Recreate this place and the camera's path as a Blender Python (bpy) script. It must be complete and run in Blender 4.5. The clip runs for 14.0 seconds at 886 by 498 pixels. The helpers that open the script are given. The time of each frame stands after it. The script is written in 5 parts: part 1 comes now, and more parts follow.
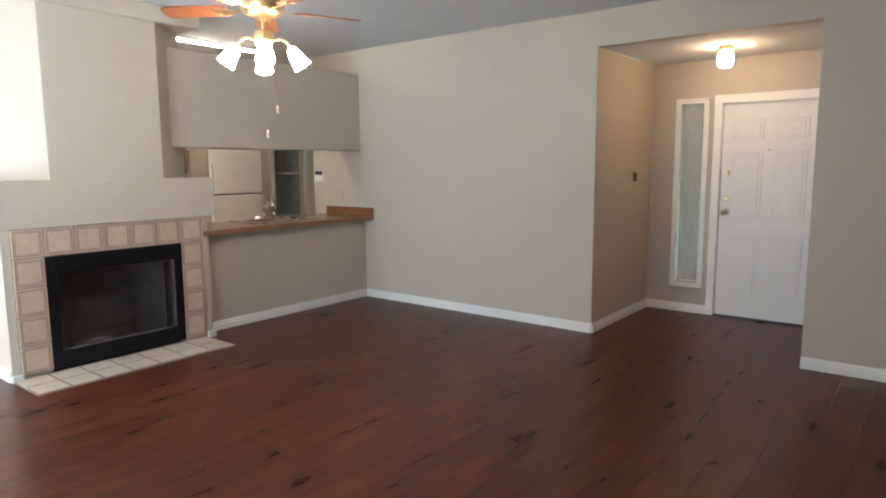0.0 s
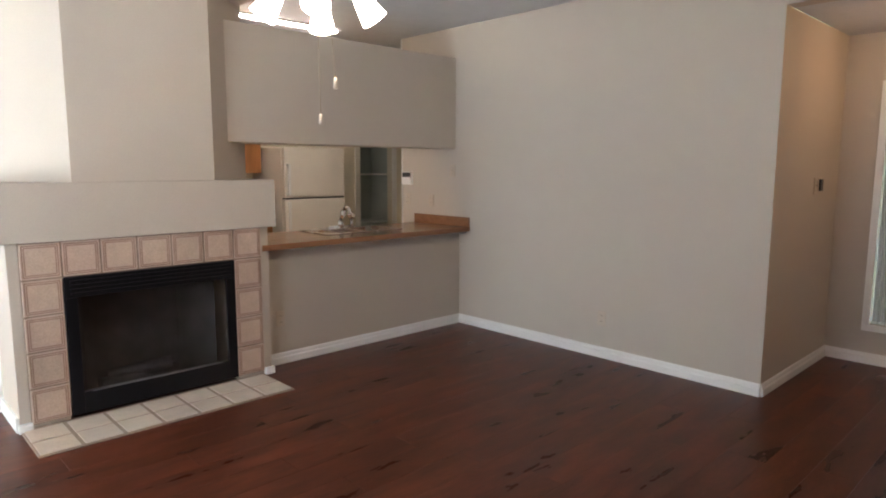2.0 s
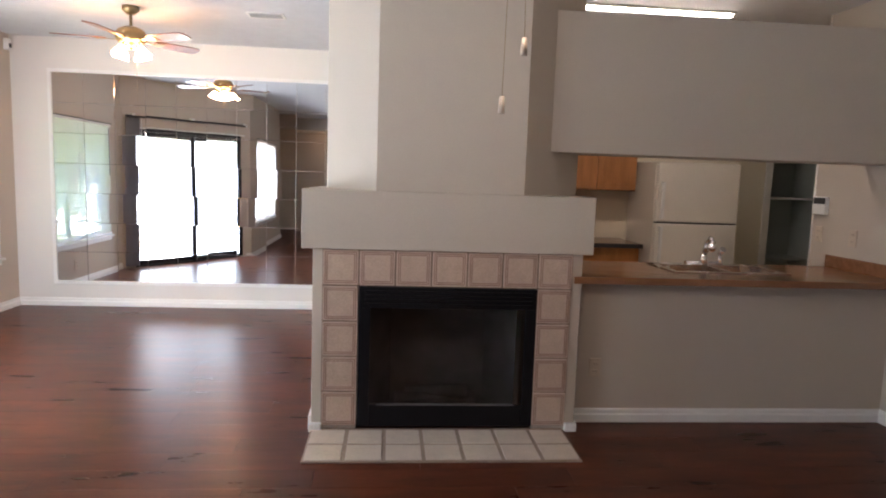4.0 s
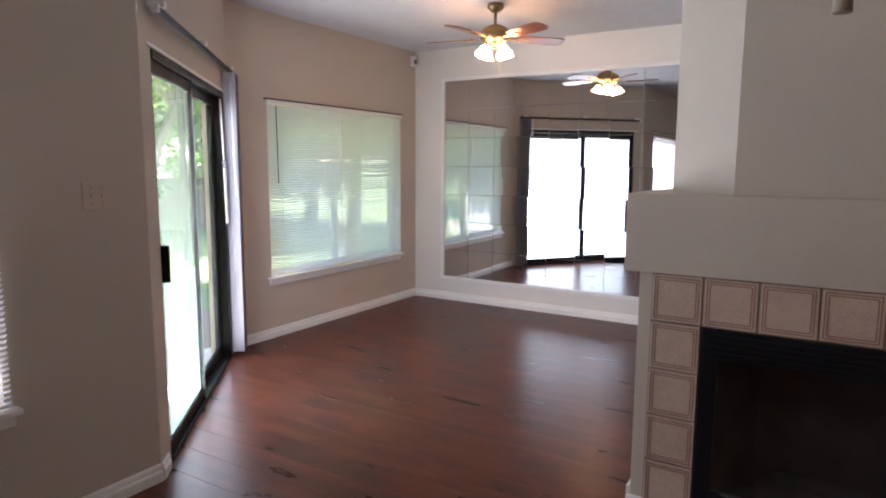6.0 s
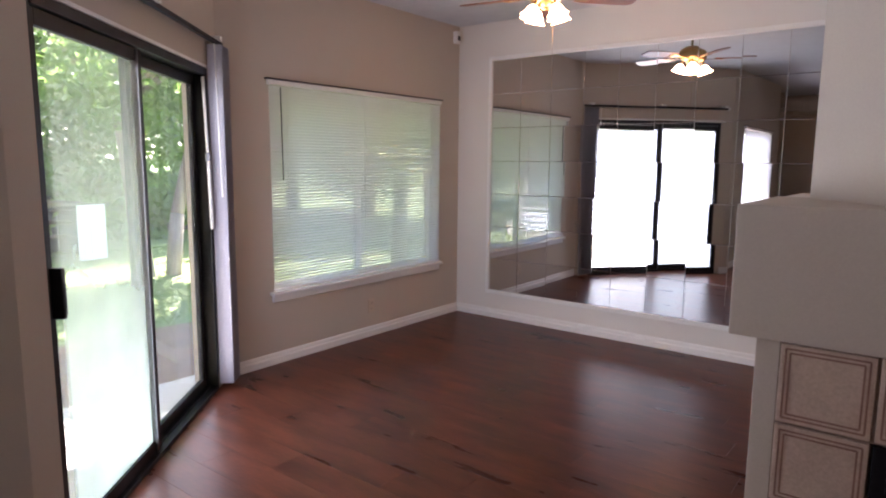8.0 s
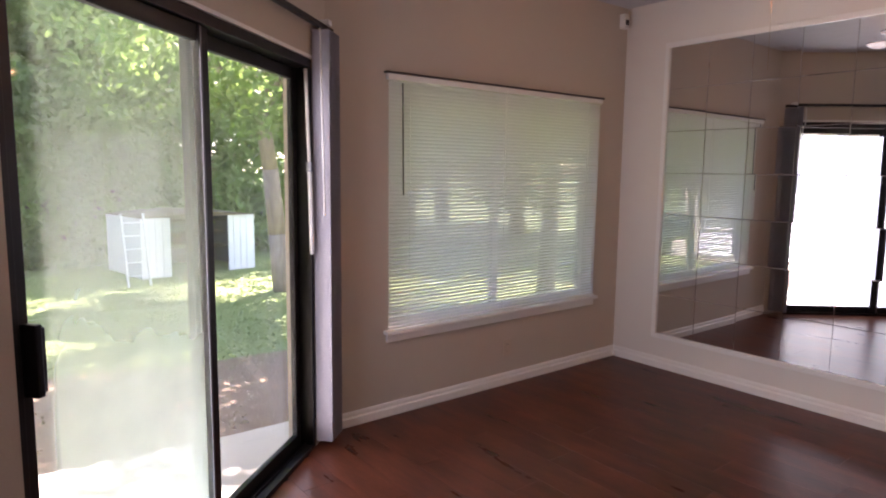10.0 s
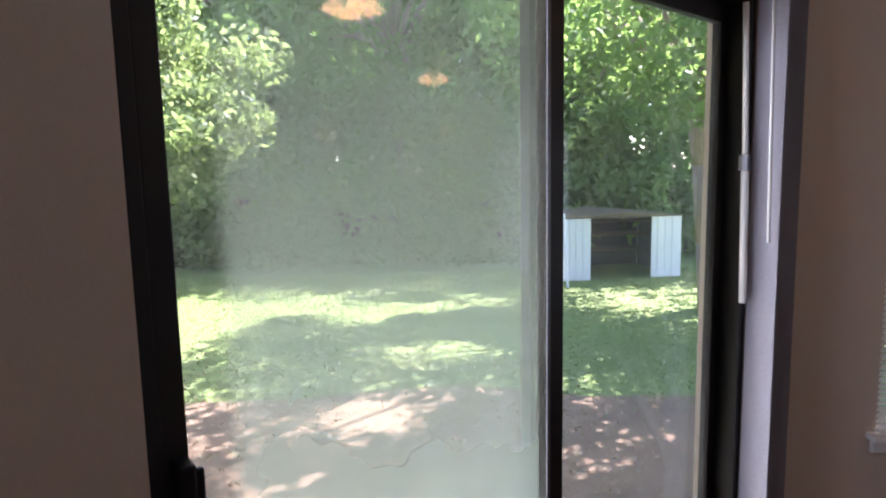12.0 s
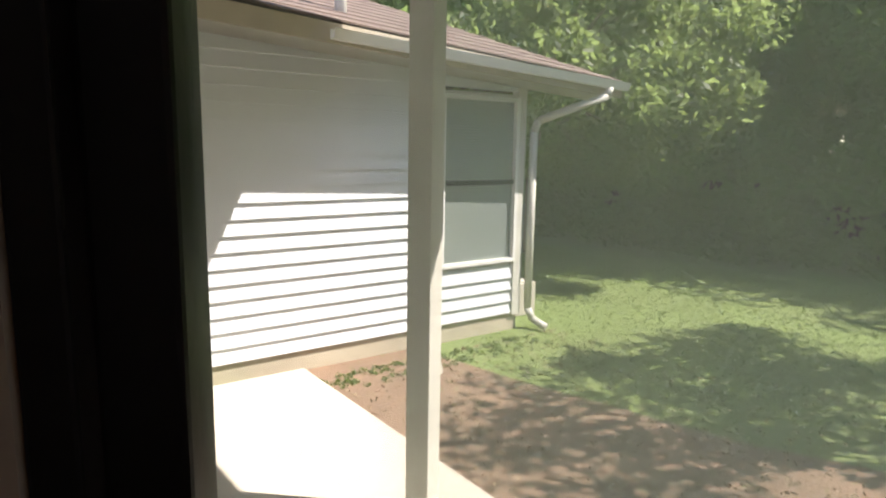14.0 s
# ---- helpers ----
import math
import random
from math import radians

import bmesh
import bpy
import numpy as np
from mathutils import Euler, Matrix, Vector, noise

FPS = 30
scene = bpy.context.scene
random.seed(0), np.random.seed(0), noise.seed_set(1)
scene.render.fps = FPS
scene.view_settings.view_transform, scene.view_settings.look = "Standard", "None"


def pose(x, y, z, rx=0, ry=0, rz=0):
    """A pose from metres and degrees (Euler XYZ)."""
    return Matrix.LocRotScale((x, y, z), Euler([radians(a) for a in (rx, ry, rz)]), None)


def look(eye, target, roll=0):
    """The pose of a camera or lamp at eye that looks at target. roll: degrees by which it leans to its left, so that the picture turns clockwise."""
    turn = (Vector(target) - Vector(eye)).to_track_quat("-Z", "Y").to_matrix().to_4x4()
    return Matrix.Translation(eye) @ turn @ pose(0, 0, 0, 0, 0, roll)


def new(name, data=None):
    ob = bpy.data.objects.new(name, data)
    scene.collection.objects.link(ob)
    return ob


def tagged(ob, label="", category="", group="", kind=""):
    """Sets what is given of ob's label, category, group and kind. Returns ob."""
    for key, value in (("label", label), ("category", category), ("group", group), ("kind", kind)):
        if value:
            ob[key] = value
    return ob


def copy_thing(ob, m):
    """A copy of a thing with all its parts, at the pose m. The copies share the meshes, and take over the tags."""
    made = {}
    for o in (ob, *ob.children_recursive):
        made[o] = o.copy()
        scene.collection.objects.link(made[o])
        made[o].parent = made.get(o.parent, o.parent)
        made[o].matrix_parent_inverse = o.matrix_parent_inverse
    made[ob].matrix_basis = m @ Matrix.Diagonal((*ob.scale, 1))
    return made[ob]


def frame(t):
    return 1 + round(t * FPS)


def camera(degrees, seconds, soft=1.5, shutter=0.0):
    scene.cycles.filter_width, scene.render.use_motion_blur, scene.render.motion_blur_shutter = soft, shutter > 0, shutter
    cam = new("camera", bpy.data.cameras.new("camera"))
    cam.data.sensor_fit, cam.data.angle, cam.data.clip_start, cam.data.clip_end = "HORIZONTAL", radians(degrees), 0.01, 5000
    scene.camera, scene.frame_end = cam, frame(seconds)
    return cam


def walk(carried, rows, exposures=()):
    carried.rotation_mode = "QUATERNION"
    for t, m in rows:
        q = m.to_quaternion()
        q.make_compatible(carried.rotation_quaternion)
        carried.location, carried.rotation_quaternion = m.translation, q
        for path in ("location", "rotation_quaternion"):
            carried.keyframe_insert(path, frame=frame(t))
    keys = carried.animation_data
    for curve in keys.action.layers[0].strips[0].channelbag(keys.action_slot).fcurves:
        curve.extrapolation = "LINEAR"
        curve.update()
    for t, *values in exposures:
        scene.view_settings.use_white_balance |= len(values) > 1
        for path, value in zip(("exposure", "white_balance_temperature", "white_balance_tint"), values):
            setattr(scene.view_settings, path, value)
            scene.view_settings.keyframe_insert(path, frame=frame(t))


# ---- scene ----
cam = camera(69.8, 14.0, soft=2.0)

PATH = [
    (0, (-5.120, -5.080, 1.472), (-3.553, -3.864, 1.212), -0.32),
    (0.5, (-4.914, -4.847, 1.469), (-3.370, -3.603, 1.205), 0.46),
    (1, (-4.720, -4.617, 1.473), (-3.205, -3.338, 1.210), 0.76),
    (1.5, (-4.485, -4.372, 1.471), (-3.024, -3.031, 1.209), 0.34),
    (2, (-4.240, -4.195, 1.480), (-2.867, -2.764, 1.222), 0.17),
    (2.5, (-3.914, -4.044, 1.496), (-2.720, -2.461, 1.235), 1.29),
    (3, (-3.629, -3.914, 1.490), (-2.610, -2.215, 1.219), 1.96),
    (3.5, (-3.384, -3.774, 1.488), (-2.710, -1.906, 1.246), 2.05),
    (4, (-3.183, -3.703, 1.474), (-3.010, -1.723, 1.249), 1.96),
    (4.2, (-3.117, -3.636, 1.474), (-3.155, -1.649, 1.247), 1.60),
    (6.3, (-2.912, -2.706, 1.496), (-4.020, -1.061, 1.237), 0.11),
    (6.5, (-2.931, -2.609, 1.491), (-4.075, -0.989, 1.234), -0.06),
    (7, (-3.014, -2.332, 1.482), (-4.209, -0.752, 1.208), 0.14),
    (9.3, (-3.672, -1.329, 1.483), (-4.944, 0.195, 1.239), 0.68),
    (9.5, (-3.729, -1.257, 1.482), (-5.061, 0.215, 1.239), 0.78),
    (10, (-3.884, -1.097, 1.481), (-5.440, 0.136, 1.238), 0.70),
    (10.5, (-4.140, -0.942, 1.468), (-5.838, 0.081, 1.204), 0.66),
    (11, (-4.362, -0.806, 1.461), (-6.183, -0.020, 1.201), 0.71),
    (11.5, (-4.664, -0.692, 1.460), (-6.597, -0.247, 1.203), 0.59),
    (12, (-4.847, -0.583, 1.496), (-6.831, -0.570, 1.244), -1.14),
    (12.5, (-5.159, -0.641, 1.484), (-7.116, -0.941, 1.203), 0.50),
    (13, (-5.310, -0.596, 1.477), (-7.140, -1.358, 1.208), 0.53),
    (13.5, (-5.526, -0.655, 1.482), (-7.170, -1.763, 1.214), 2.12),
    (14, (-5.600, -0.721, 1.494), (-7.104, -2.001, 1.176), 1.01),
]
EXPOSURES = [(0, 5.72, 5700, 8), (0.5, 5.48, 5750, 9), (1.0, 5.55, 5900, 11), (2.5, 5.45, 6050, 18), (3.5, 5.25, 6200, 20), (4.2, 4.85, 5950, 21), (6.5, 4.1, 5900, 25), (7.2, 4.0, 5900, 27), (9.3, 3.5, 6600, 40), (11.5, 3.3, 6500, 38),
             (12.0, 2.85, 5900, 30), (12.5, 2.78, 5700, 29), (13.0, 2.25, 5500, 30), (13.5, 1.88, 5800, 27), (14.0, 1.42, 6700, 22)]
walk(cam, [(t, look(eye, target, roll)) for t, eye, target, roll in PATH], EXPOSURES)

# ---- world and sun ----
SUN_FROM = Vector((-0.42, 0.62, 1.05)).normalized()
world = bpy.data.worlds.new("daylight")
scene.world = world
world.use_nodes = True
wn = world.node_tree
sky = wn.nodes.new("ShaderNodeTexSky")
sky.sky_type, sky.sun_disc = "NISHITA", False
sky.sun_elevation = math.asin(SUN_FROM.z)
sky.sun_rotation = math.atan2(SUN_FROM.x, SUN_FROM.y)
wn.links.new(sky.outputs[0], wn.nodes["Background"].inputs[0])
wn.nodes["Background"].inputs[1].default_value = 0.15
sun = new("sun", bpy.data.lights.new("sun", "SUN"))
sun.data.energy, sun.data.angle, sun.data.color = 5.0, radians(0.5), (1.0, 0.94, 0.84)
sun.matrix_world = look(SUN_FROM * 50, (0, 0, 0))
# daylight in the opening of the living room window
day = new("window_daylight", bpy.data.lights.new("window_daylight", "AREA"))
day.data.shape, day.data.size, day.data.size_y, day.data.energy, day.data.color = "RECTANGLE", 1.65, 1.3, 1.7, (0.88, 0.95, 1.0)
day.matrix_world = look((-5.60, -2.62, 1.28), (-4.0, -2.62, 1.28))
# daylight in the two openings of the patio door
for u, width in ((0.607, 0.76), (1.49, 0.84)):
    x, y = -5.57 - 0.6550 * u - 0.003, -1.092 + 0.7557 * u - 0.003
    door_day = new("door_daylight", bpy.data.lights.new("door_daylight", "AREA"))
    door_day.data.shape, door_day.data.size, door_day.data.size_y, door_day.data.energy, door_day.data.color = "RECTANGLE", width, 1.8, 1.2, (0.84, 0.94, 1.0)
    door_day.matrix_world = look((x, y, 1.0), (x + 0.7557, y + 0.6550, 1.0))


# ---- materials ----
def mat(name, color, rough=0.6, metal=0.0, vary=0.12, scale=6.0, bump=0.1, fine=120.0, stretch=(1, 1, 1), tint=None, per_object=0.0, spec=0.5, gloss_span=0.12, contrast=0.0):
    """A surface with broad stains, fine grain and fine relief, in metres."""
    m = bpy.data.materials.new(name)
    m.use_nodes = True
    t, b = m.node_tree, m.node_tree.nodes["Principled BSDF"]
    n, link = t.nodes.new, t.links.new
    co, mp = n("ShaderNodeTexCoord"), n("ShaderNodeMapping")
    mp.inputs["Scale"].default_value = stretch
    if per_object:
        who = n("ShaderNodeObjectInfo")
        spread = n("ShaderNodeCombineXYZ")
        times = n("ShaderNodeMath")
        times.operation, times.inputs[1].default_value = "MULTIPLY", 61.0
        link(who.outputs["Random"], times.inputs[0])
        for k in range(3):
            link(times.outputs[0], spread.inputs[k])
        link(spread.outputs[0], mp.inputs["Location"])
    link(co.outputs["Object"], mp.inputs[0])
    broad, grain = n("ShaderNodeTexNoise"), n("ShaderNodeTexNoise")
    broad.inputs["Scale"].default_value, broad.inputs["Detail"].default_value = scale, 5
    grain.inputs["Scale"].default_value, grain.inputs["Detail"].default_value = fine, 3
    link(mp.outputs[0], broad.inputs[0]), link(mp.outputs[0], grain.inputs[0])
    ramp = n("ShaderNodeMixRGB")
    dark = tint or tuple(c * (1 - 2.2 * vary) for c in color)
    ramp.inputs[1].default_value = (*[max(c, 0.002) for c in dark], 1)
    ramp.inputs[2].default_value = (*[min(c * (1 + vary), 0.95) for c in color], 1)
    if contrast:
        sharp = n("ShaderNodeMapRange")
        sharp.inputs["From Min"].default_value, sharp.inputs["From Max"].default_value = contrast, 1 - contrast
        link(broad.outputs[0], sharp.inputs[0]), link(sharp.outputs[0], ramp.inputs[0])
    else:
        link(broad.outputs[0], ramp.inputs[0])
    mul = n("ShaderNodeMixRGB")
    mul.blend_type, mul.inputs[0].default_value = "OVERLAY", min(0.25, vary * 3)
    link(ramp.outputs[0], mul.inputs[1]), link(grain.outputs[0], mul.inputs[2])
    out = mul.outputs[0]
    if per_object:
        info, hsv, span = n("ShaderNodeObjectInfo"), n("ShaderNodeHueSaturation"), n("ShaderNodeMapRange")
        span.inputs["To Min"].default_value, span.inputs["To Max"].default_value = 1 - per_object, 1 + per_object
        link(info.outputs["Random"], span.inputs[0]), link(span.outputs[0], hsv.inputs["Value"]), link(out, hsv.inputs["Color"])
        out = hsv.outputs[0]
    link(out, b.inputs["Base Color"])
    r = n("ShaderNodeMapRange")
    r.inputs["To Min"].default_value, r.inputs["To Max"].default_value = max(rough - gloss_span, 0.02), min(rough + gloss_span, 1)
    link(broad.outputs[0], r.inputs[0]), link(r.outputs[0], b.inputs["Roughness"])
    b.inputs["Metallic"].default_value = metal
    b.inputs["Specular IOR Level"].default_value = spec
    if bump:
        bp = n("ShaderNodeBump")
        bp.inputs["Strength"].default_value, bp.inputs["Distance"].default_value = bump, 0.01
        link(grain.outputs[0], bp.inputs["Height"]), link(bp.outputs[0], b.inputs["Normal"])
    return m


def glow(name, color, strength):
    m = bpy.data.materials.new(name)
    m.use_nodes = True
    b = m.node_tree.nodes["Principled BSDF"]
    b.inputs["Base Color"].default_value = (*color, 1)
    b.inputs["Emission Color"].default_value = (*color, 1)
    b.inputs["Emission Strength"].default_value = strength
    return m


def pane(name, haze=0.0, tint=(0.95, 0.98, 0.97), gloss=0.06, clear_to=-9.0, bottom_glare=1.0):
    """Clear or fogged window glass: light passes, a little is mirrored, fog scatters some."""
    m = bpy.data.materials.new(name)
    m.use_nodes = True
    t = m.node_tree
    n, link = t.nodes.new, t.links.new
    t.nodes.remove(t.nodes["Principled BSDF"])
    clear, mirror, mix1 = n("ShaderNodeBsdfTransparent"), n("ShaderNodeBsdfGlossy"), n("ShaderNodeMixShader")
    clear.inputs[0].default_value = (*tint, 1)
    mirror.inputs["Roughness"].default_value = 0.02
    fr, lim, lift = n("ShaderNodeLayerWeight"), n("ShaderNodeMath"), n("ShaderNodeMath")
    fr.inputs[0].default_value = 0.5
    lim.operation, lim.inputs[1].default_value = "POWER", 4.0
    lift.operation, lift.inputs[1].default_value, lift.inputs[2].default_value = "MULTIPLY_ADD", 0.35, gloss * 0.5
    link(fr.outputs["Facing"], lim.inputs[0]), link(lim.outputs[0], lift.inputs[0]), link(lift.outputs[0], mix1.inputs[0])
    link(clear.outputs[0], mix1.inputs[1]), link(mirror.outputs[0], mix1.inputs[2])
    last = mix1.outputs[0]
    if haze:
        milk, mix2, co, noise_, ramp = n("ShaderNodeBsdfTranslucent"), n("ShaderNodeMixShader"), n("ShaderNodeTexCoord"), n("ShaderNodeTexNoise"), n("ShaderNodeMapRange")
        milk.inputs[0].default_value = (0.70, 0.88, 0.88, 1)
        noise_.inputs["Scale"].default_value, noise_.inputs["Detail"].default_value = 1.6, 4
        ramp.inputs["From Min"].default_value, ramp.inputs["From Max"].default_value = 0.3, 0.7
        ramp.inputs["To Min"].default_value, ramp.inputs["To Max"].default_value = haze * 0.75, haze * 1.2
        sep, edge, mul = n("ShaderNodeSeparateXYZ"), n("ShaderNodeMapRange"), n("ShaderNodeMath")
        edge.inputs["From Min"].default_value, edge.inputs["From Max"].default_value = clear_to, clear_to + 0.03
        edge.inputs["To Min"].default_value, mul.operation = 0.25, "MULTIPLY"
        # haze can thicken towards the foot, imitating glare off the patio
        low, mul2 = n("ShaderNodeMapRange"), n("ShaderNodeMath")
        low.inputs["From Min"].default_value, low.inputs["From Max"].default_value = 0.1, 1.7
        low.inputs["To Min"].default_value, low.inputs["To Max"].default_value, mul2.operation = bottom_glare, 1.0, "MULTIPLY"
        link(co.outputs["Object"], sep.inputs[0]), link(sep.outputs[0], edge.inputs[0]), link(sep.outputs[2], low.inputs[0])
        link(co.outputs["Object"], noise_.inputs[0]), link(noise_.outputs[0], ramp.inputs[0]), link(ramp.outputs[0], mul.inputs[0]), link(edge.outputs[0], mul.inputs[1]), link(mul.outputs[0], mul2.inputs[0]), link(low.outputs[0], mul2.inputs[1]), link(mul2.outputs[0], mix2.inputs[0])
        link(last, mix2.inputs[1]), link(milk.outputs[0], mix2.inputs[2])
        last = mix2.outputs[0]
    link(last, t.nodes["Material Output"].inputs[0])
    return m


def sheer(name, color, through_=0.5):
    """Thin plastic or cloth: scatters light on both sides."""
    m = mat(name, color, 0.5, vary=0.05, scale=3, bump=0.03)
    t = m.node_tree
    n, link = t.nodes.new, t.links.new
    tr, mix = n("ShaderNodeBsdfTranslucent"), n("ShaderNodeMixShader")
    tr.inputs[0].default_value = (*color, 1)
    mix.inputs[0].default_value = through_
    link(t.nodes["Principled BSDF"].outputs[0], mix.inputs[1]), link(tr.outputs[0], mix.inputs[2])
    link(mix.outputs[0], t.nodes["Material Output"].inputs[0])
    return m


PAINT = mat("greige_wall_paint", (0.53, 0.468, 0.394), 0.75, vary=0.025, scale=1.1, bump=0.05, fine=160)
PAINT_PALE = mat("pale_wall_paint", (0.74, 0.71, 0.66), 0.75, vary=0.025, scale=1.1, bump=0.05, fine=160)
PAINT_CREAM = mat("cream_kitchen_paint", (0.74, 0.68, 0.55), 0.7, vary=0.03, scale=1.3, bump=0.1, fine=160)
CEIL = mat("white_textured_ceiling", (0.66, 0.665, 0.68), 0.9, vary=0.05, scale=9, bump=0.9, fine=70)
TRIM = mat("white_gloss_trim", (0.82, 0.81, 0.78), 0.4, vary=0.04, scale=4, bump=0.04)
DOORP = mat("white_door_paint", (0.80, 0.79, 0.78), 0.45, vary=0.03, scale=3, bump=0.05)
PLANK = mat("red_brown_laminate", (0.122, 0.0362, 0.0185), 0.29, vary=0.10, scale=2.6, bump=0.003, fine=24, stretch=(0.9, 3.4, 1), tint=(0.041, 0.0138, 0.0084), per_object=0.10, spec=0.17, gloss_span=0.05, contrast=0.27)
SUBFLOOR = mat("dark_floor_joint", (0.02, 0.012, 0.01), 0.7)
TILE = mat("pinkish_beige_tile", (0.56, 0.43, 0.34), 0.42, vary=0.10, scale=14, bump=0.06, per_object=0.05)
TILE_LINE = mat("brown_tile_border", (0.30, 0.17, 0.13), 0.5, vary=0.2, scale=20)
HEARTH = mat("pale_hearth_tile", (0.58, 0.49, 0.40), 0.42, vary=0.12, scale=12, bump=0.06, per_object=0.06)
GROUT = mat("brown_grout", (0.27, 0.20, 0.16), 0.9, vary=0.15, scale=30, bump=0.3)
HEARTH_GROUT = mat("tan_hearth_grout", (0.34, 0.26, 0.205), 0.9, vary=0.15, scale=30, bump=0.3)
BLACK = mat("black_enamel", (0.005, 0.005, 0.007), 0.5, vary=0.2, scale=8, bump=0.05, spec=0.25)
SOOT = mat("sooty_firebrick", (0.16, 0.15, 0.14), 0.9, vary=0.3, scale=7, bump=0.4)
SMOKED = pane("smoked_fire_glass", 0, (0.82, 0.82, 0.83), 0.05)
BRONZE = mat("dark_bronze_aluminium", (0.009, 0.009, 0.010), 0.45, 0.2, vary=0.2, scale=6, bump=0.03)
ALU = mat("worn_grey_aluminium", (0.22, 0.22, 0.23), 0.4, 0.8, vary=0.15, scale=9, bump=0.05)
CHROME = mat("chrome", (0.75, 0.75, 0.76), 0.12, 1.0, vary=0.04, scale=5, bump=0.0)
STEEL = mat("stainless_steel", (0.60, 0.59, 0.57), 0.25, 1.0, vary=0.08, scale=9, bump=0.02)
BRASS = mat("polished_brass", (0.62, 0.48, 0.28), 0.36, 1.0, vary=0.1, scale=7, bump=0.0)
BRASS_OLD = mat("antique_brass", (0.36, 0.27, 0.14), 0.34, 1.0, vary=0.2, scale=7, bump=0.03)
BLADE = mat("cherry_fan_blade", (0.26, 0.095, 0.04), 0.32, vary=0.3, scale=9, bump=0.03, fine=80, stretch=(0.5, 4, 4), tint=(0.12, 0.03, 0.012))
LAMINATE = mat("wood_look_countertop", (0.30, 0.15, 0.075), 0.2, vary=0.2, scale=8, bump=0.01, stretch=(0.6, 3, 3), tint=(0.15, 0.065, 0.03))
OAK = mat("honey_oak", (0.45, 0.20, 0.065), 0.42, vary=0.2, scale=6, bump=0.05, stretch=(3, 3, 0.5), tint=(0.2, 0.075, 0.02))
FRIDGE = mat("almond_fridge_enamel", (0.77, 0.72, 0.64), 0.38, vary=0.03, scale=3, bump=0.06, fine=220)
SHELF = mat("grey_green_shelf_paint", (0.42, 0.47, 0.45), 0.6, vary=0.06, scale=3)
IVORY = mat("ivory_plastic", (0.56, 0.47, 0.37), 0.4, vary=0.05, scale=9, bump=0.0)
BLIND_GREY = mat("grey_blind_slat", (0.40, 0.39, 0.385), 0.6, vary=0.08, scale=6, bump=0.02)
WHITE_PL = mat("white_plastic", (0.78, 0.77, 0.74), 0.4, vary=0.04, scale=9, bump=0.0)
DARK_PL = mat("dark_plastic", (0.03, 0.03, 0.032), 0.4, vary=0.1, scale=9, bump=0.0)
SLAT = sheer("white_blind_slat", (0.84, 0.83, 0.85), 0.48)
VANE = sheer("lilac_grey_vane", (0.46, 0.44, 0.48), 0.15)
SHEER = sheer("white_sheer_curtain", (0.50, 0.47, 0.46), 0.12)
GLASS = pane("window_glass", 0.03)
# fogged glass; the extra low haze stands in for the bright patio's glare
FOGGED = pane("fogged_door_glass", 0.12, (0.93, 0.96, 0.95), clear_to=0.265, bottom_glare=4.5)
CLEAR = pane("streaky_door_glass", 0.03)
LAMP_GLASS = glow("lit_frosted_glass", (1.0, 0.82, 0.60), 1.5)
LAMP_GLASS_B = glow("lit_flower_glass", (1.0, 0.58, 0.28), 2.2)
LAMP_JAR = glow("lit_jar_glass", (1.0, 0.62, 0.32), 1.2)
TUBE = glow("lit_fluorescent_diffuser", (1.0, 0.87, 0.68), 1.9)
MIRROR = bpy.data.materials.new("mirror")
MIRROR.use_nodes = True
mb = MIRROR.node_tree.nodes["Principled BSDF"]
mb.inputs["Base Color"].default_value, mb.inputs["Metallic"].default_value, mb.inputs["Roughness"].default_value = (0.72, 0.74, 0.76, 1), 1.0, 0.015
SIDING = mat("white_lap_siding", (0.74, 0.76, 0.80), 0.6, vary=0.06, scale=2, bump=0.08, stretch=(0.6, 3, 3), per_object=0.03)
EXT_TRIM = mat("weathered_white_trim", (0.66, 0.64, 0.58), 0.6, vary=0.12, scale=5, bump=0.1)
BRICKPAINT = mat("painted_foundation", (0.50, 0.44, 0.34), 0.85, vary=0.15, scale=5, bump=0.3)
ROOF = mat("brown_roof_shingle", (0.20, 0.145, 0.12), 0.95, vary=0.25, scale=12, bump=0.7, fine=60)
CONCRETE = mat("patio_concrete", (0.57, 0.52, 0.44), 0.9, vary=0.12, scale=2.5, bump=0.3)
EARTH = mat("bare_earth_and_lawn", (0.125, 0.195, 0.05), 0.95, vary=0.3, scale=0.55, bump=0.6, fine=30, tint=(0.14, 0.15, 0.06))
DIRT = mat("bare_red_earth", (0.235, 0.15, 0.10), 0.95, vary=0.28, scale=3.5, bump=0.8, fine=45, tint=(0.11, 0.075, 0.05))
GRASS = mat("lawn_grass", (0.15, 0.21, 0.045), 0.7, vary=0.3, scale=0.7, bump=0.0, tint=(0.16, 0.20, 0.06))
DRY = mat("dry_leaf_litter", (0.42, 0.32, 0.20), 0.9, vary=0.3, scale=3, bump=0.0)
BARK = mat("grey_brown_bark", (0.34, 0.27, 0.21), 0.95, vary=0.3, scale=6, bump=0.8, fine=40, stretch=(3, 3, 0.6))
FENCE = mat("weathered_fence_wood", (0.13, 0.10, 0.065), 0.9, vary=0.2, scale=4, bump=0.3, stretch=(4, 4, 0.5), per_object=0.12)
SHED = mat("white_shed_metal", (0.72, 0.74, 0.78), 0.5, vary=0.08, scale=4, bump=0.08)


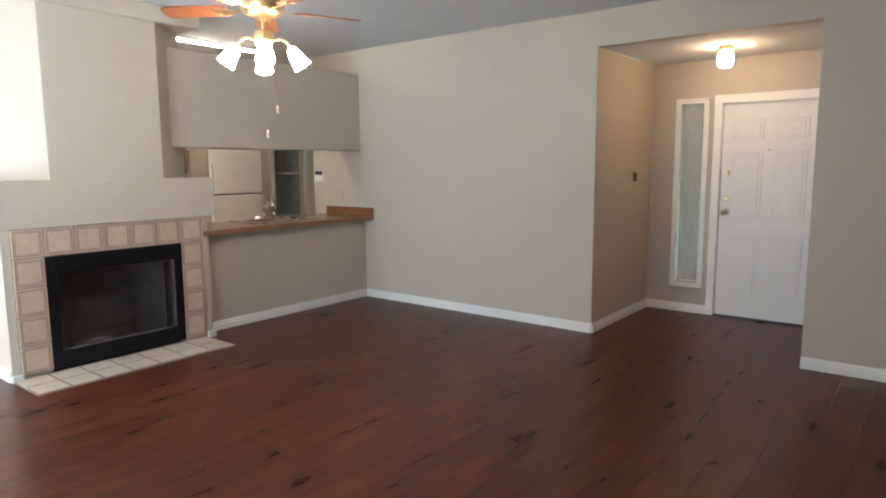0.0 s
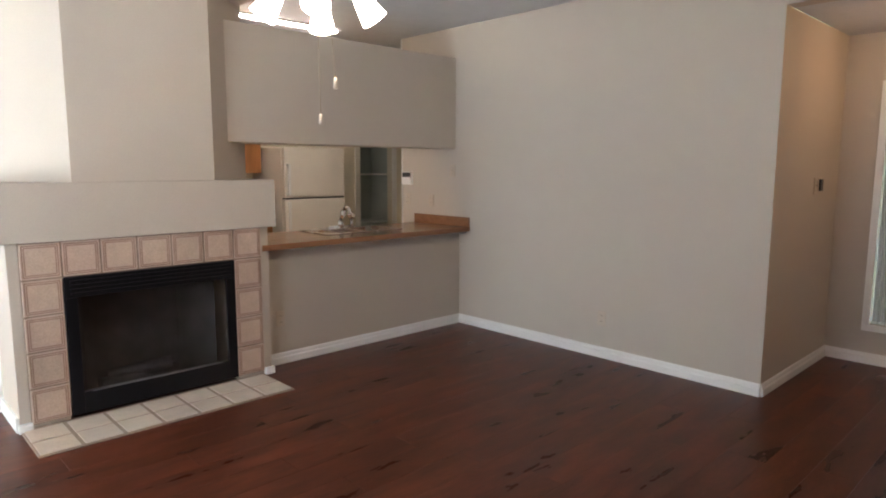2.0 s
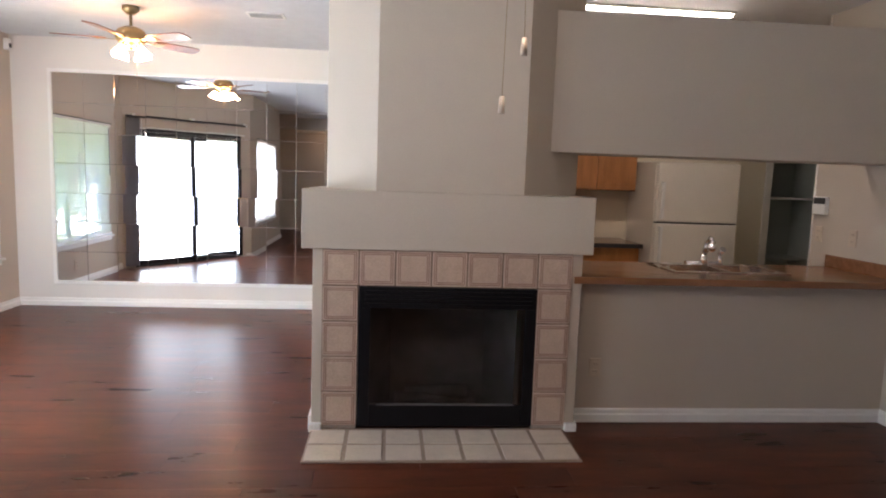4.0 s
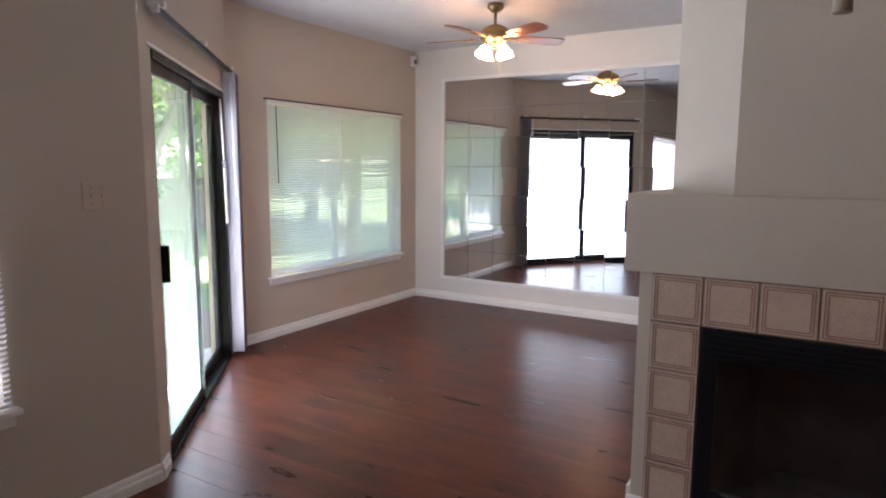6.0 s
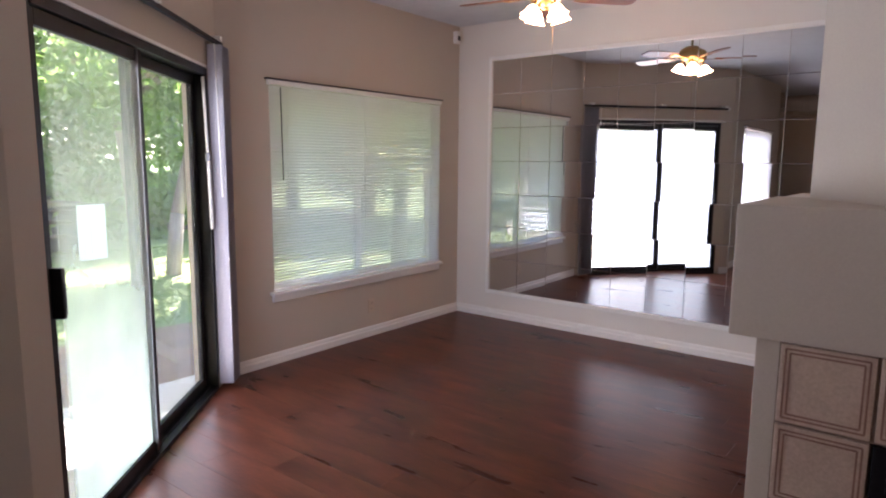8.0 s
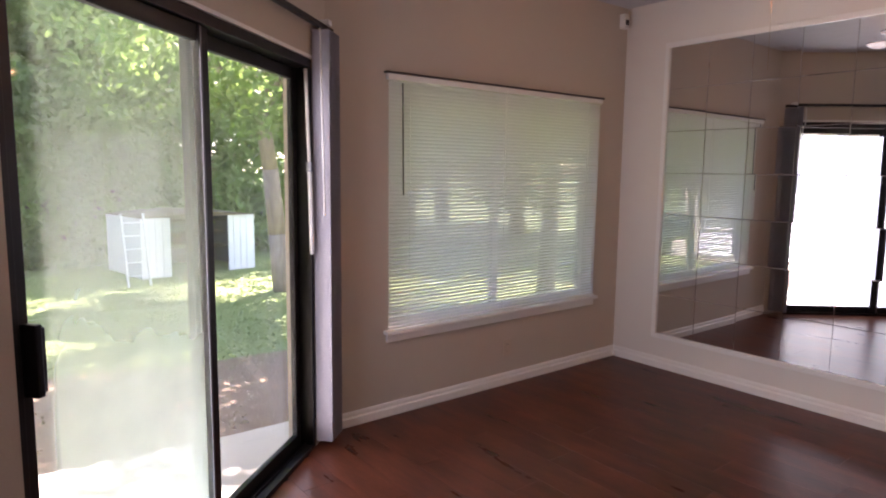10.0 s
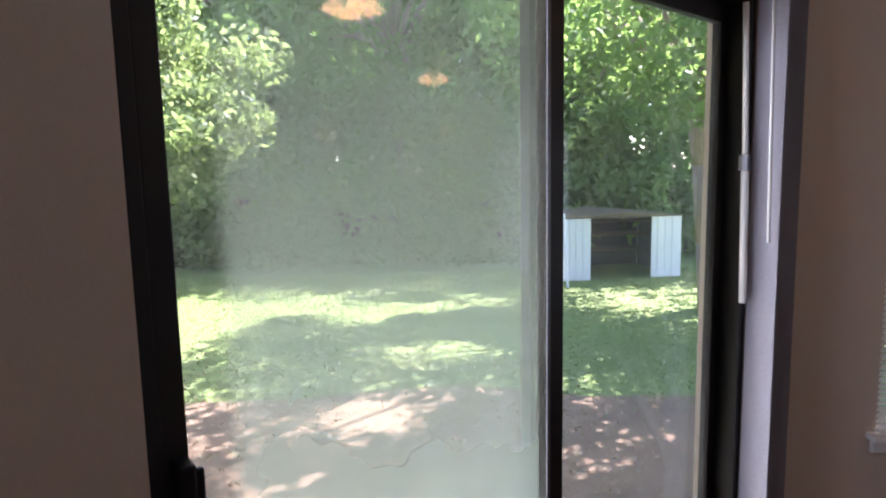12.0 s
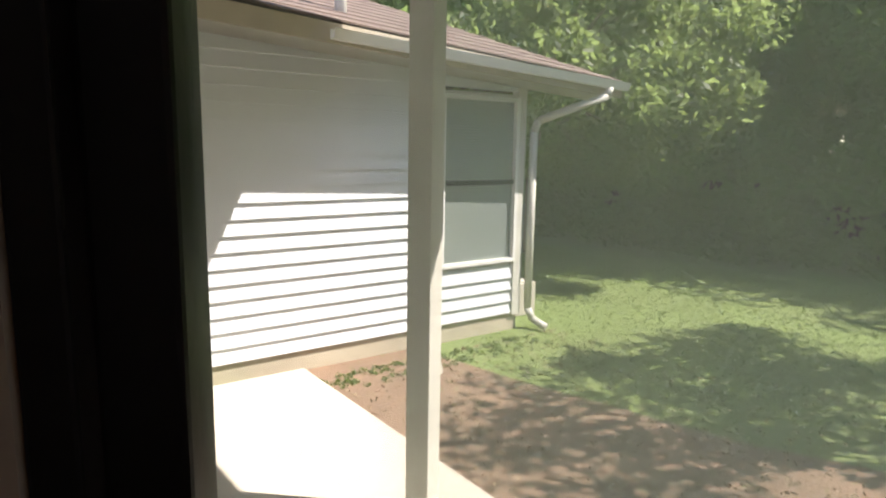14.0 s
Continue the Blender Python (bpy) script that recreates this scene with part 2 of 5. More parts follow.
def leaf_material(name, color):
    m = mat(name, color, 0.55, vary=0.35, scale=0.9, bump=0.0, per_object=0.18)
    t = m.node_tree
    b = t.nodes["Principled BSDF"]
    geo, hsv, span = t.nodes.new("ShaderNodeNewGeometry"), t.nodes.new("ShaderNodeHueSaturation"), t.nodes.new("ShaderNodeMapRange")
    span.inputs["To Min"].default_value, span.inputs["To Max"].default_value = 0.55, 1.5
    t.links.new(geo.outputs["Random Per Island"], span.inputs[0])
    t.links.new(span.outputs[0], hsv.inputs["Value"])
    t.links.new(b.inputs["Base Color"].links[0].from_socket, hsv.inputs["Color"])
    t.links.new(hsv.outputs[0], b.inputs["Base Color"])
    tr, mix = t.nodes.new("ShaderNodeBsdfTranslucent"), t.nodes.new("ShaderNodeMixShader")
    tr.inputs[0].default_value = (color[0] * 2.5, color[1] * 2.5, color[2] * 1.8, 1)
    mix.inputs[0].default_value = 0.55
    t.links.new(t.nodes["Principled BSDF"].outputs[0], mix.inputs[1])
    t.links.new(tr.outputs[0], mix.inputs[2])
    t.links.new(mix.outputs[0], t.nodes["Material Output"].inputs[0])
    return m


LEAF = leaf_material("green_foliage", (0.115, 0.18, 0.06))
LEAF_PALE = leaf_material("pale_green_foliage", (0.125, 0.165, 0.075))


# ---- mesh helpers ----
def box(bm, x0, x1, y0, y1, z0, z1, bevel=0.0, mi=0):
    vs = [bm.verts.new((x, y, z)) for x in (x0, x1) for y in (y0, y1) for z in (z0, z1)]
    fs = [bm.faces.new([vs[i] for i in q]) for q in ((0, 1, 3, 2), (4, 6, 7, 5), (0, 4, 5, 1), (2, 3, 7, 6), (0, 2, 6, 4), (1, 5, 7, 3))]
    for f_ in fs:
        f_.material_index = mi
    if bevel:
        es = {e for f_ in fs for e in f_.edges}
        bmesh.ops.bevel(bm, geom=list(es), offset=bevel, segments=2, affect="EDGES", profile=0.6)
    return bm


def tube(bm, p0, p1, r0, r1=None, seg=14, mi=0):
    """A round bar from p0 to p1."""
    p0, p1, r1 = Vector(p0), Vector(p1), r0 if r1 is None else r1
    q = (p1 - p0).to_track_quat("Z", "Y").to_matrix()
    rings = [[bm.verts.new(p + q @ Vector((r * math.cos(a), r * math.sin(a), 0))) for a in (2 * math.pi * k / seg for k in range(seg))] for p, r in ((p0, r0), (p1, r1))]
    for k in range(seg):
        f_ = bm.faces.new((rings[0][k], rings[0][(k + 1) % seg], rings[1][(k + 1) % seg], rings[1][k]))
        f_.smooth, f_.material_index = True, mi
    for ring in (rings[0][::-1], rings[1]):
        bm.faces.new(ring).material_index = mi
    return bm


def lathe(bm, profile, seg=24, centre=(0, 0, 0), ruffle=0.0, waves=8):
    """A turned shape about z from (radius, height) pairs; ruffle waves its lower rim."""
    c, rings = Vector(centre), []
    for i, (r, z) in enumerate(profile):
        k_ = i / max(len(profile) - 1, 1)
        rings.append([bm.verts.new(c + Vector(((r * (1 + ruffle * k_ * math.cos(waves * a))) * math.cos(a), (r * (1 + ruffle * k_ * math.cos(waves * a))) * math.sin(a), z))) for a in (2 * math.pi * k / seg for k in range(seg))])
    for a, b in zip(rings, rings[1:]):
        for k in range(seg):
            bm.faces.new((a[k], a[(k + 1) % seg], b[(k + 1) % seg], b[k])).smooth = True
    return bm


def mesh_of(bm, name, mats):
    bmesh.ops.recalc_face_normals(bm, faces=bm.faces)
    me = bpy.data.meshes.new(name)
    bm.to_mesh(me)
    bm.free()
    for m in mats if isinstance(mats, (list, tuple)) else [mats]:
        me.materials.append(m)
    return me


def part(name, bm, material, parent, label=""):
    """One mesh object under a thing or a part, in the parent's own space."""
    ob = new(name, mesh_of(bm, name, material))
    ob.parent = parent
    return tagged(ob, label) if label else ob


def piece(name, me, parent, m):
    """A repeated piece on shared mesh data."""
    ob = new(name, me)
    ob.parent, ob.matrix_basis = parent, m
    return ob


def thing(name, label, category, m=None, group="", kind=""):
    ob = new(name)
    ob.empty_display_size = 0.05
    ob.matrix_world = m or Matrix()
    return tagged(ob, label, category, group, kind)


def solid(name, bm, material, label, category="", kind="structure", m=None, group=""):
    ob = new(name, mesh_of(bm, name, material))
    if m:
        ob.matrix_world = m
    return tagged(ob, label, category, group, kind)


def along(o, d):
    """The pose of a wall: local x runs along it from o, local y points out of the room."""
    d = Vector((d[0], d[1], 0)).normalized()
    y = Vector((-d.y, d.x, 0))
    return Matrix(((d.x, y.x, 0, o[0]), (d.y, y.y, 0, o[1]), (0, 0, 1, 0), (0, 0, 0, 1)))


def wall(name, o, d, length, z0, z1, thick, holes, material, label):
    """A wall with openings right through it: holes are (x0, x1, z0, z1) in its own plane."""
    xs = sorted({0, length, *[v for h_ in holes for v in h_[:2]]})
    zs = sorted({z0, z1, *[v for h_ in holes for v in h_[2:]]})
    bm, grid = bmesh.new(), {}
    for x in xs:
        for z in zs:
            grid[x, z] = bm.verts.new((x, 0, z))
    for a, b in zip(xs, xs[1:]):
        for c, e in zip(zs, zs[1:]):
            if not any(h_[0] <= a and b <= h_[1] and h_[2] <= c and e <= h_[3] for h_ in holes):
                bm.faces.new((grid[a, c], grid[b, c], grid[b, e], grid[a, e]))
    for v in [v for v in bm.verts if not v.link_faces]:
        bm.verts.remove(v)
    out = bmesh.ops.extrude_face_region(bm, geom=bm.faces[:])
    bmesh.ops.translate(bm, vec=(0, thick, 0), verts=[g for g in out["geom"] if isinstance(g, bmesh.types.BMVert)])
    return solid(name, bm, material, label, "wall", m=along(o, d))


def skirting(name, o, d, length, height=0.085, thick=0.016):
    """A moulded baseboard along a wall, on its room side."""
    bm = bmesh.new()
    sec = ((0, 0), (0, height), (-0.004, height), (-thick * 0.55, height * 0.86), (-thick * 0.6, height * 0.66), (-thick, height * 0.55), (-thick, 0))
    ends = [[bm.verts.new((x, y - 0.002, z + 0.001)) for y, z in sec] for x in (0, length)]
    for k in range(len(sec)):
        bm.faces.new((ends[0][k], ends[0][(k + 1) % len(sec)], ends[1][(k + 1) % len(sec)], ends[1][k]))
    bm.faces.new(ends[0]), bm.faces.new(ends[1][::-1])
    return solid(name, bm, TRIM, "white moulded wooden baseboard along the wall foot", "baseboard", m=along(o, d))


# ---- the plan ----
H = 2.74
WX, MY = -6.998, 3.167
LX = -5.55
CORNER, DD = (LX, -1.115), (-0.6550, 0.7557)
DO = (CORNER[0] + 0.03 * DD[0], CORNER[1] + 0.03 * DD[1])
DLEN = 2.215
WY = 0.556
ALC0, ALC1, ALCX, ALCH = -2.755, -4.39, 1.335, 2.452
BACK, FARX = -6.2, -6.15
JOG = -4.15
W3A, W3B = -3.50, -1.75

wall("wall_long", (0, 0.82), (0, -1), 0.82 - BACK, -0.1, H, 0.12, [(0.82 - ALC0, 0.82 - ALC1, -0.1, ALCH)], PAINT, "greige painted wall with an open entry alcove")
wall("wall_alcove_side", (0.12, ALC0), (1, 0), ALCX - 0.12, -0.1, ALCH, 0.12, [], PAINT, "greige side wall of the entry alcove")
wall("wall_alcove_far", (ALCX, ALC1), (0, -1), 0.12, -0.1, ALCH, 0.12, [], PAINT, "greige closing wall of the entry alcove")
wall("wall_entry", (ALCX, ALC0 + 0.12), (0, -1), 0.12 + ALC0 - ALC1, -0.1, 2.62, 0.14,
     [(0.12 + 0.285, 0.12 + 0.51, 0.30, 2.06), (0.12 + 0.67, 0.12 + 1.51, -0.1, 2.05)], PAINT, "greige entry wall with front door and sidelight")
wall("wall_alcove_side_far", (ALCX, ALC1), (-1, 0), ALCX - 0.12, -0.1, ALCH, 0.12, [], PAINT, "greige far side wall of the entry alcove")
wall("wall_window", (WX, WY), (0, 1), MY - WY + 0.15, -0.3, H, 0.15, [(0.97 - WY, 2.835 - WY, 0.535, 2.0)], PAINT, "greige dining wall with a wide window")
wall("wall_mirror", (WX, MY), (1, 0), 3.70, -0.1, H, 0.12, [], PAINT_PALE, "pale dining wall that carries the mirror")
wall("wall_slider", CORNER, DD, DLEN + 0.06, -0.3, H, 0.15, [(0.176, 2.01, -0.3, 2.03)], PAINT, "greige angled wall with the patio door")
wall("wall_left", (LX, JOG), (0, 1), CORNER[1] - JOG, -0.3, H, 0.15, [(W3A - JOG, W3B - JOG, 0.565, 2.0)], PAINT, "greige living room wall with a window")
wall("wall_left_back", (FARX, BACK), (0, 1), JOG - BACK, -0.1, H, 0.12, [], PAINT, "plain greige wall behind the start of the walk")
wall("wall_left_jog", (FARX, JOG), (1, 0), 0.44, -0.1, H, 0.12, [], PAINT, "plain greige return wall")
wall("wall_back", (0, BACK), (-1, 0), 6.3, -0.1, H, 0.12, [], PAINT, "plain greige wall behind the start of the walk")
# unseen wall added outside the entry to hold back light at the sidelight
wall("wall_light_block", (ALCX + 1.5, -1.6), (0, -1), 4.0, -0.2, H, 0.12, [], PAINT_PALE, "plain pale unseen wall added to dim the sidelight")
# kitchen shell
wall("wall_kitchen_far", (-3.32, 2.52), (1, 0), 4.9, -0.1, H, 0.1, [(3.32 + 0.70, 3.32 + 1.24, -0.1, 2.04)], PAINT_CREAM, "cream kitchen wall with a pantry opening")
wall("wall_kitchen_passage", (1.50, 2.52), (0, -1), 1.80, -0.1, H, 0.1, [], PAINT_CREAM, "cream wall of the kitchen passage")
wall("wall_kitchen_passage_near", (1.50, 0.82), (-1, 0), 1.38, -0.1, H, 0.1, [], PAINT_CREAM, "cream near wall of the kitchen passage")
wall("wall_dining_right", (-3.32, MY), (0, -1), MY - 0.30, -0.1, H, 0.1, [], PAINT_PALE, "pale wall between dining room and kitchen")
wall("wall_half", (-2.10, 0.0), (1, 0), 2.10, -0.1, 0.885, 0.11, [], PAINT, "greige half wall under the kitchen counter")
bm = bmesh.new()
box(bm, -2.3, -0.002, 0.055, 0.36, 1.645, 2.463, 0.004)
solid("wall_soffit", bm, PAINT, "greige boxed soffit above the kitchen pass-through", "soffit")
bm = bmesh.new()
# slab carried past the entry, unseen, to keep open sky off the sidelight
box(bm, -7.2, 3.1, -6.4, 3.4, H, H + 0.12)
solid("ceiling", bm, CEIL, "white sprayed texture ceiling", "ceiling")
bm = bmesh.new()
box(bm, 0.121, ALCX - 0.001, ALC1, ALC0, ALCH + 0.002, ALCH + 0.08)
solid("ceiling_alcove", bm, CEIL, "white textured alcove ceiling", "ceiling")

# baseboards
skirting("baseboard_long", (-0.001, 0.0), (0, -1), -ALC0)
skirting("baseboard_long_far", (-0.001, ALC1), (0, -1), ALC1 - BACK)
skirting("baseboard_alcove", (0.0, ALC0), (1, 0), ALCX)
skirting("baseboard_entry", (ALCX, ALC0), (0, -1), 0.60)
skirting("baseboard_half_wall", (-2.10, 0), (1, 0), 2.10)
skirting("baseboard_mirror", (WX, MY), (1, 0), 3.66)
skirting("baseboard_window", (WX, WY + 0.02), (0, 1), MY - WY - 0.02)
skirting("baseboard_left", (LX, JOG), (0, 1), CORNER[1] - JOG)
skirting("baseboard_slider_end", CORNER, DD, 0.115)
skirting("baseboard_dining_right", (-3.32, MY), (0, -1), MY - 0.30)

# ---- fireplace ----
FX0, FX1, FY = -3.545, -2.115, -0.145
MZ, MT = 1.057, 1.385
fire = thing("fireplace", "painted corner fireplace with boxed mantel and beige tile surround", "fireplace", kind="")
for x0, x1 in ((-3.60, FX0), (FX1, -2.055)):
    part("pilaster", box(bmesh.new(), x0, x1, FY + 0.01, 0.30, 0, 1.06, 0.003), PAINT, fire, "greige painted pilaster")
part("header", box(bmesh.new(), FX0, FX1, FY + 0.012, 0.30, 0.847, 1.06), PAINT, fire)
for x0, x1 in ((FX0, -3.347), (-2.306, FX1)):
    part("backing", box(bmesh.new(), x0, x1, FY + 0.012, 0.30, 0, 0.847), PAINT, fire)
bm = bmesh.new()
box(bm, -3.66, -2.005, -0.165, 0.32, MZ, MT, 0.004)
part("mantel", bm, PAINT, fire)
bm = bmesh.new()
sec = [(-3.255, -0.12), (-2.416, -0.12), (-2.0, 0.27), (-2.0, 0.62), (-3.565, 0.62), (-3.565, 0.26)]
lo, hi = [bm.verts.new((x, y, MT)) for x, y in sec], [bm.verts.new((x, y, H - 0.002)) for x, y in sec]
for k in range(6):
    bm.faces.new((lo[k], lo[(k + 1) % 6], hi[(k + 1) % 6], hi[k]))
bm.faces.new(lo[::-1]), bm.faces.new(hi)
part("chimney_breast", bm, PAINT, fire, "greige chimney breast with angled sides")
bm = bmesh.new()
box(bm, -3.65, -2.04, -0.15, 0.62, 2.605, H - 0.004, 0.004)
part("top_box", bm, PAINT, fire)
bm = bmesh.new()
box(bm, -3.64, -2.04, 0.30, 0.62, 0, MT)
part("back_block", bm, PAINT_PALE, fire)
bm = bmesh.new()
for x0, x1 in ((-3.612, -3.540), (-2.118, -2.045)):
    part("plinth", box(bmesh.new(), x0, x1, FY - 0.026, FY + 0.009, 0.001, 0.050, 0.008), TRIM, fire, "small white painted plinth block")
for x0, x1, y1, z1 in ((-3.618, -3.601, 0.60, 0.085), (-2.054, -2.040, -0.02, 0.050)):
    part("side_plinth", box(bmesh.new(), x0, x1, FY + 0.0095, y1, 0.001, z1, 0.003), TRIM, fire, "white painted side plinth")
# firebox insert
insert = part("insert", box(bmesh.new(), -3.338, -2.315, FY - 0.006, FY + 0.012, 0.725, 0.845, 0.003), BLACK, fire, "black steel insert with louvres and glass doors")
bm = bmesh.new()
box(bm, -3.338, -3.272, FY - 0.006, FY + 0.012, 0.03, 0.725, 0.003), box(bm, -2.381, -2.315, FY - 0.006, FY + 0.012, 0.03, 0.725, 0.003)
box(bm, -3.272, -2.381, FY - 0.006, FY + 0.012, 0.03, 0.155, 0.003)
part("frame", bm, BLACK, insert)
for z in (0.750, 0.774, 0.798, 0.822):
    part("louvre", box(bmesh.new(), -3.308, -2.345, FY - 0.014, FY - 0.004, z - 0.008, z + 0.004, 0.002), BLACK, insert)
bm = bmesh.new()
box(bm, -3.23, -2.425, FY - 0.012, FY - 0.004, 0.155, 0.166, 0.002)
part("sill_strip", bm, ALU, insert, "worn bright metal strip")
for x0, x1 in ((-3.27, -2.383),):
    part("glass_door", box(bmesh.new(), x0, x1, FY + 0.000, FY + 0.006, 0.168, 0.723), SMOKED, insert, "smoked glass door")
bm = bmesh.new()
vs = [bm.verts.new(p) for p in ((-3.30, 0.0, 0.03), (-2.40, 0.0, 0.03), (-2.55, 0.28, 0.03), (-3.15, 0.28, 0.03), (-3.30, 0.0, 0.85), (-2.40, 0.0, 0.85), (-2.55, 0.28, 0.85), (-3.15, 0.28, 0.85))]
for q in ((0, 1, 2, 3), (1, 5, 6, 2), (2, 6, 7, 3), (3, 7, 4, 0), (4, 7, 6, 5)):
    bm.faces.new([vs[i] for i in q])
part("firebox", bm, SOOT, fire, "sooty brick firebox behind the glass")
log_ = bmesh.new()
tube(log_, (-3.12, 0.10, 0.10), (-2.62, 0.14, 0.10), 0.045, 0.04), tube(log_, (-3.05, 0.18, 0.13), (-2.68, 0.08, 0.17), 0.035, 0.04)
part("log_set", log_, SOOT, fire, "grey ceramic logs behind the glass")
# surround tiles
TW, TH = (FX1 - FX0) / 7, 0.205


def tile_mesh(name, w, h_, face):
    """A tile with rounded edge and a sunk double border line."""
    bm = bmesh.new()
    box(bm, -w / 2 + 0.004, w / 2 - 0.004, -0.006, 0.004, -h_ / 2 + 0.004, h_ / 2 - 0.004, 0.0025)
    for s in (-1, 1):
        for k in (0.016, 0.026):
            x = s * (w / 2 - k)
            box(bm, x - 0.0022, x + 0.0022, -0.0072, -0.005, -h_ / 2 + k, h_ / 2 - k, 0, 1)
            z = s * (h_ / 2 - k)
            box(bm, -w / 2 + k, w / 2 - k, -0.0072, -0.005, z - 0.0022, z + 0.0022, 0, 1)
    return mesh_of(bm, name, [face, TILE_LINE])


part("grout_bed", box(box(box(bmesh.new(), FX0, FX1, FY + 0.004, FY + 0.011, 0.848, 1.056), FX0, -3.347, FY + 0.004, FY + 0.011, 0.03, 0.848), -2.306, FX1, FY + 0.004, FY + 0.011, 0.03, 0.848), GROUT, fire, "brown grout")
tm = tile_mesh("tile", TW, TH, TILE)
for i in range(7):
    piece("tile", tm, fire, pose(FX0 + TW * (i + 0.5), FY, 1.056 - TH / 2))
for r in range(1, 5):
    for x in (FX0 + TW / 2, FX1 - TW / 2):
        piece("tile", tm, fire, pose(x, FY, 1.056 - TH * (r + 0.5)))
# hearth
hearth = thing("hearth", "low hearth of pale beige tiles on the floor", "hearth")
part("grout_bed", box(bmesh.new(), -3.60, -2.13, -0.57, FY + 0.01, 0.0005, 0.010, 0.002), HEARTH_GROUT, hearth, "wide tan grout")
HW = (3.60 - 2.13) / 7
hm = bmesh.new()
box(hm, -HW / 2 + 0.011, HW / 2 - 0.011, -0.092, 0.092, 0, 0.006, 0.002)
hm = mesh_of(hm, "hearth_tile", HEARTH)
for i in range(7):
    for y in (-0.465, -0.262):
        piece("hearth_tile", hm, hearth, pose(-3.60 + HW * (i + 0.5), y, 0.0085))

# ---- kitchen ----
counter = thing("kitchen_counter", "wood-look laminate countertop with upstand over the half wall", "counter")
bm = bmesh.new()
SX0, SX1, SY0, SY1 = -1.36, -0.62, 0.14, 0.54
for a in ((-2.10, SX0, -0.13, 0.62), (SX1, -0.003, -0.13, 0.62), (SX0, SX1, -0.13, SY0), (SX0, SX1, SY1, 0.62)):
    box(bm, *a, 0.886, 0.925)
part("worktop", bm, LAMINATE, counter)
bm = bmesh.new()
box(bm, -2.10, -0.003, -0.138, -0.13, 0.884, 0.926, 0.003)
part("front_edge", bm, LAMINATE, counter)
bm = bmesh.new()
box(bm, -0.024, -0.003, -0.135, 0.62, 0.9255, 1.012, 0.004)
part("upstand", bm, LAMINATE, counter)
bm = bmesh.new()
box(bm, -0.10, -0.03, -0.128, -0.09, 0.868, 0.885, 0.002)
solid("counter_bracket", bm, ALU, "small grey metal bracket under the counter end", "bracket", kind="")
base = thing("base_cabinet", "honey oak base cabinet under the sink counter", "cabinet")
part("body", box(bmesh.new(), -2.05, -0.02, 0.115, 0.58, 0, 0.884, 0.003), OAK, base)
sink = thing("kitchen_sink", "double-bowl stainless steel sink set in the counter", "sink")
bm = bmesh.new()
for a in ((SX0 - 0.02, SX1 + 0.02, SY0 - 0.02, SY0 + 0.015), (SX0 - 0.02, SX1 + 0.02, SY1 - 0.07, SY1 + 0.02), (SX0 - 0.02, SX0 + 0.015, SY0, SY1), (SX1 - 0.015, SX1 + 0.02, SY0, SY1), (-1.005, -0.975, SY0, SY1)):
    box(bm, *a, 0.9255, 0.933, 0.002)
part("rim", bm, STEEL, sink)
for x0, x1 in ((SX0 + 0.016, -1.006), (-0.974, SX1 - 0.016)):
    bm = bmesh.new()
    for a in ((x0, x1, SY0 + 0.016, SY1 - 0.072, 0.80, 0.804), (x0, x1, SY0 + 0.012, SY0 + 0.016, 0.80, 0.925), (x0, x1, SY1 - 0.072, SY1 - 0.068, 0.80, 0.925), (x0 - 0.003, x0, SY0 + 0.014, SY1 - 0.07, 0.80, 0.925), (x1, x1 + 0.003, SY0 + 0.014, SY1 - 0.07, 0.80, 0.925)):
        box(bm, *a)
    part("bowl", bm, STEEL, sink)
tap = thing("faucet", "chrome kitchen faucet with side sprayer behind the sink", "faucet")
bm = bmesh.new()
tube(bm, (-1.06, 0.50, 0.933), (-0.86, 0.50, 0.933), 0.018, 0.018), tube(bm, (-0.96, 0.50, 0.93), (-0.96, 0.50, 0.985), 0.022, 0.018)
part("base", bm, CHROME, tap)
bm = bmesh.new()
pts = [(-0.96, 0.50, 0.98), (-0.965, 0.47, 1.05), (-0.985, 0.40, 1.085), (-1.01, 0.33, 1.075), (-1.02, 0.305, 1.04)]
for a, b in zip(pts, pts[1:]):
    tube(bm, a, b, 0.011)
bmesh.ops.create_uvsphere(bm, u_segments=12, v_segments=8, radius=0.019, matrix=Matrix.Translation((-1.02, 0.305, 1.04)))
part("spout", bm, CHROME, tap)
bm = bmesh.new()
tube(bm, (-0.96, 0.50, 0.985), (-0.90, 0.52, 1.055), 0.010, 0.014)
part("lever", bm, CHROME, tap)
bm = bmesh.new()
tube(bm, (-0.87, 0.50, 0.933), (-0.87, 0.50, 0.99), 0.014, 0.010), tube(bm, (-0.87, 0.50, 0.99), (-0.87, 0.475, 1.02), 0.014, 0.017)
part("sprayer", bm, CHROME, tap)
tap.matrix_world = Matrix.Translation((-1.0, 0.5, 0.933)) @ Matrix.Scale(1.3, 4) @ Matrix.Translation((0.96, -0.5, -0.933))
fridge = thing("refrigerator", "almond top-freezer refrigerator against the kitchen wall", "refrigerator")
part("body", box(bmesh.new(), -0.80, -0.04, 1.86, 2.50, 0.02, 1.68, 0.012), FRIDGE, fridge)
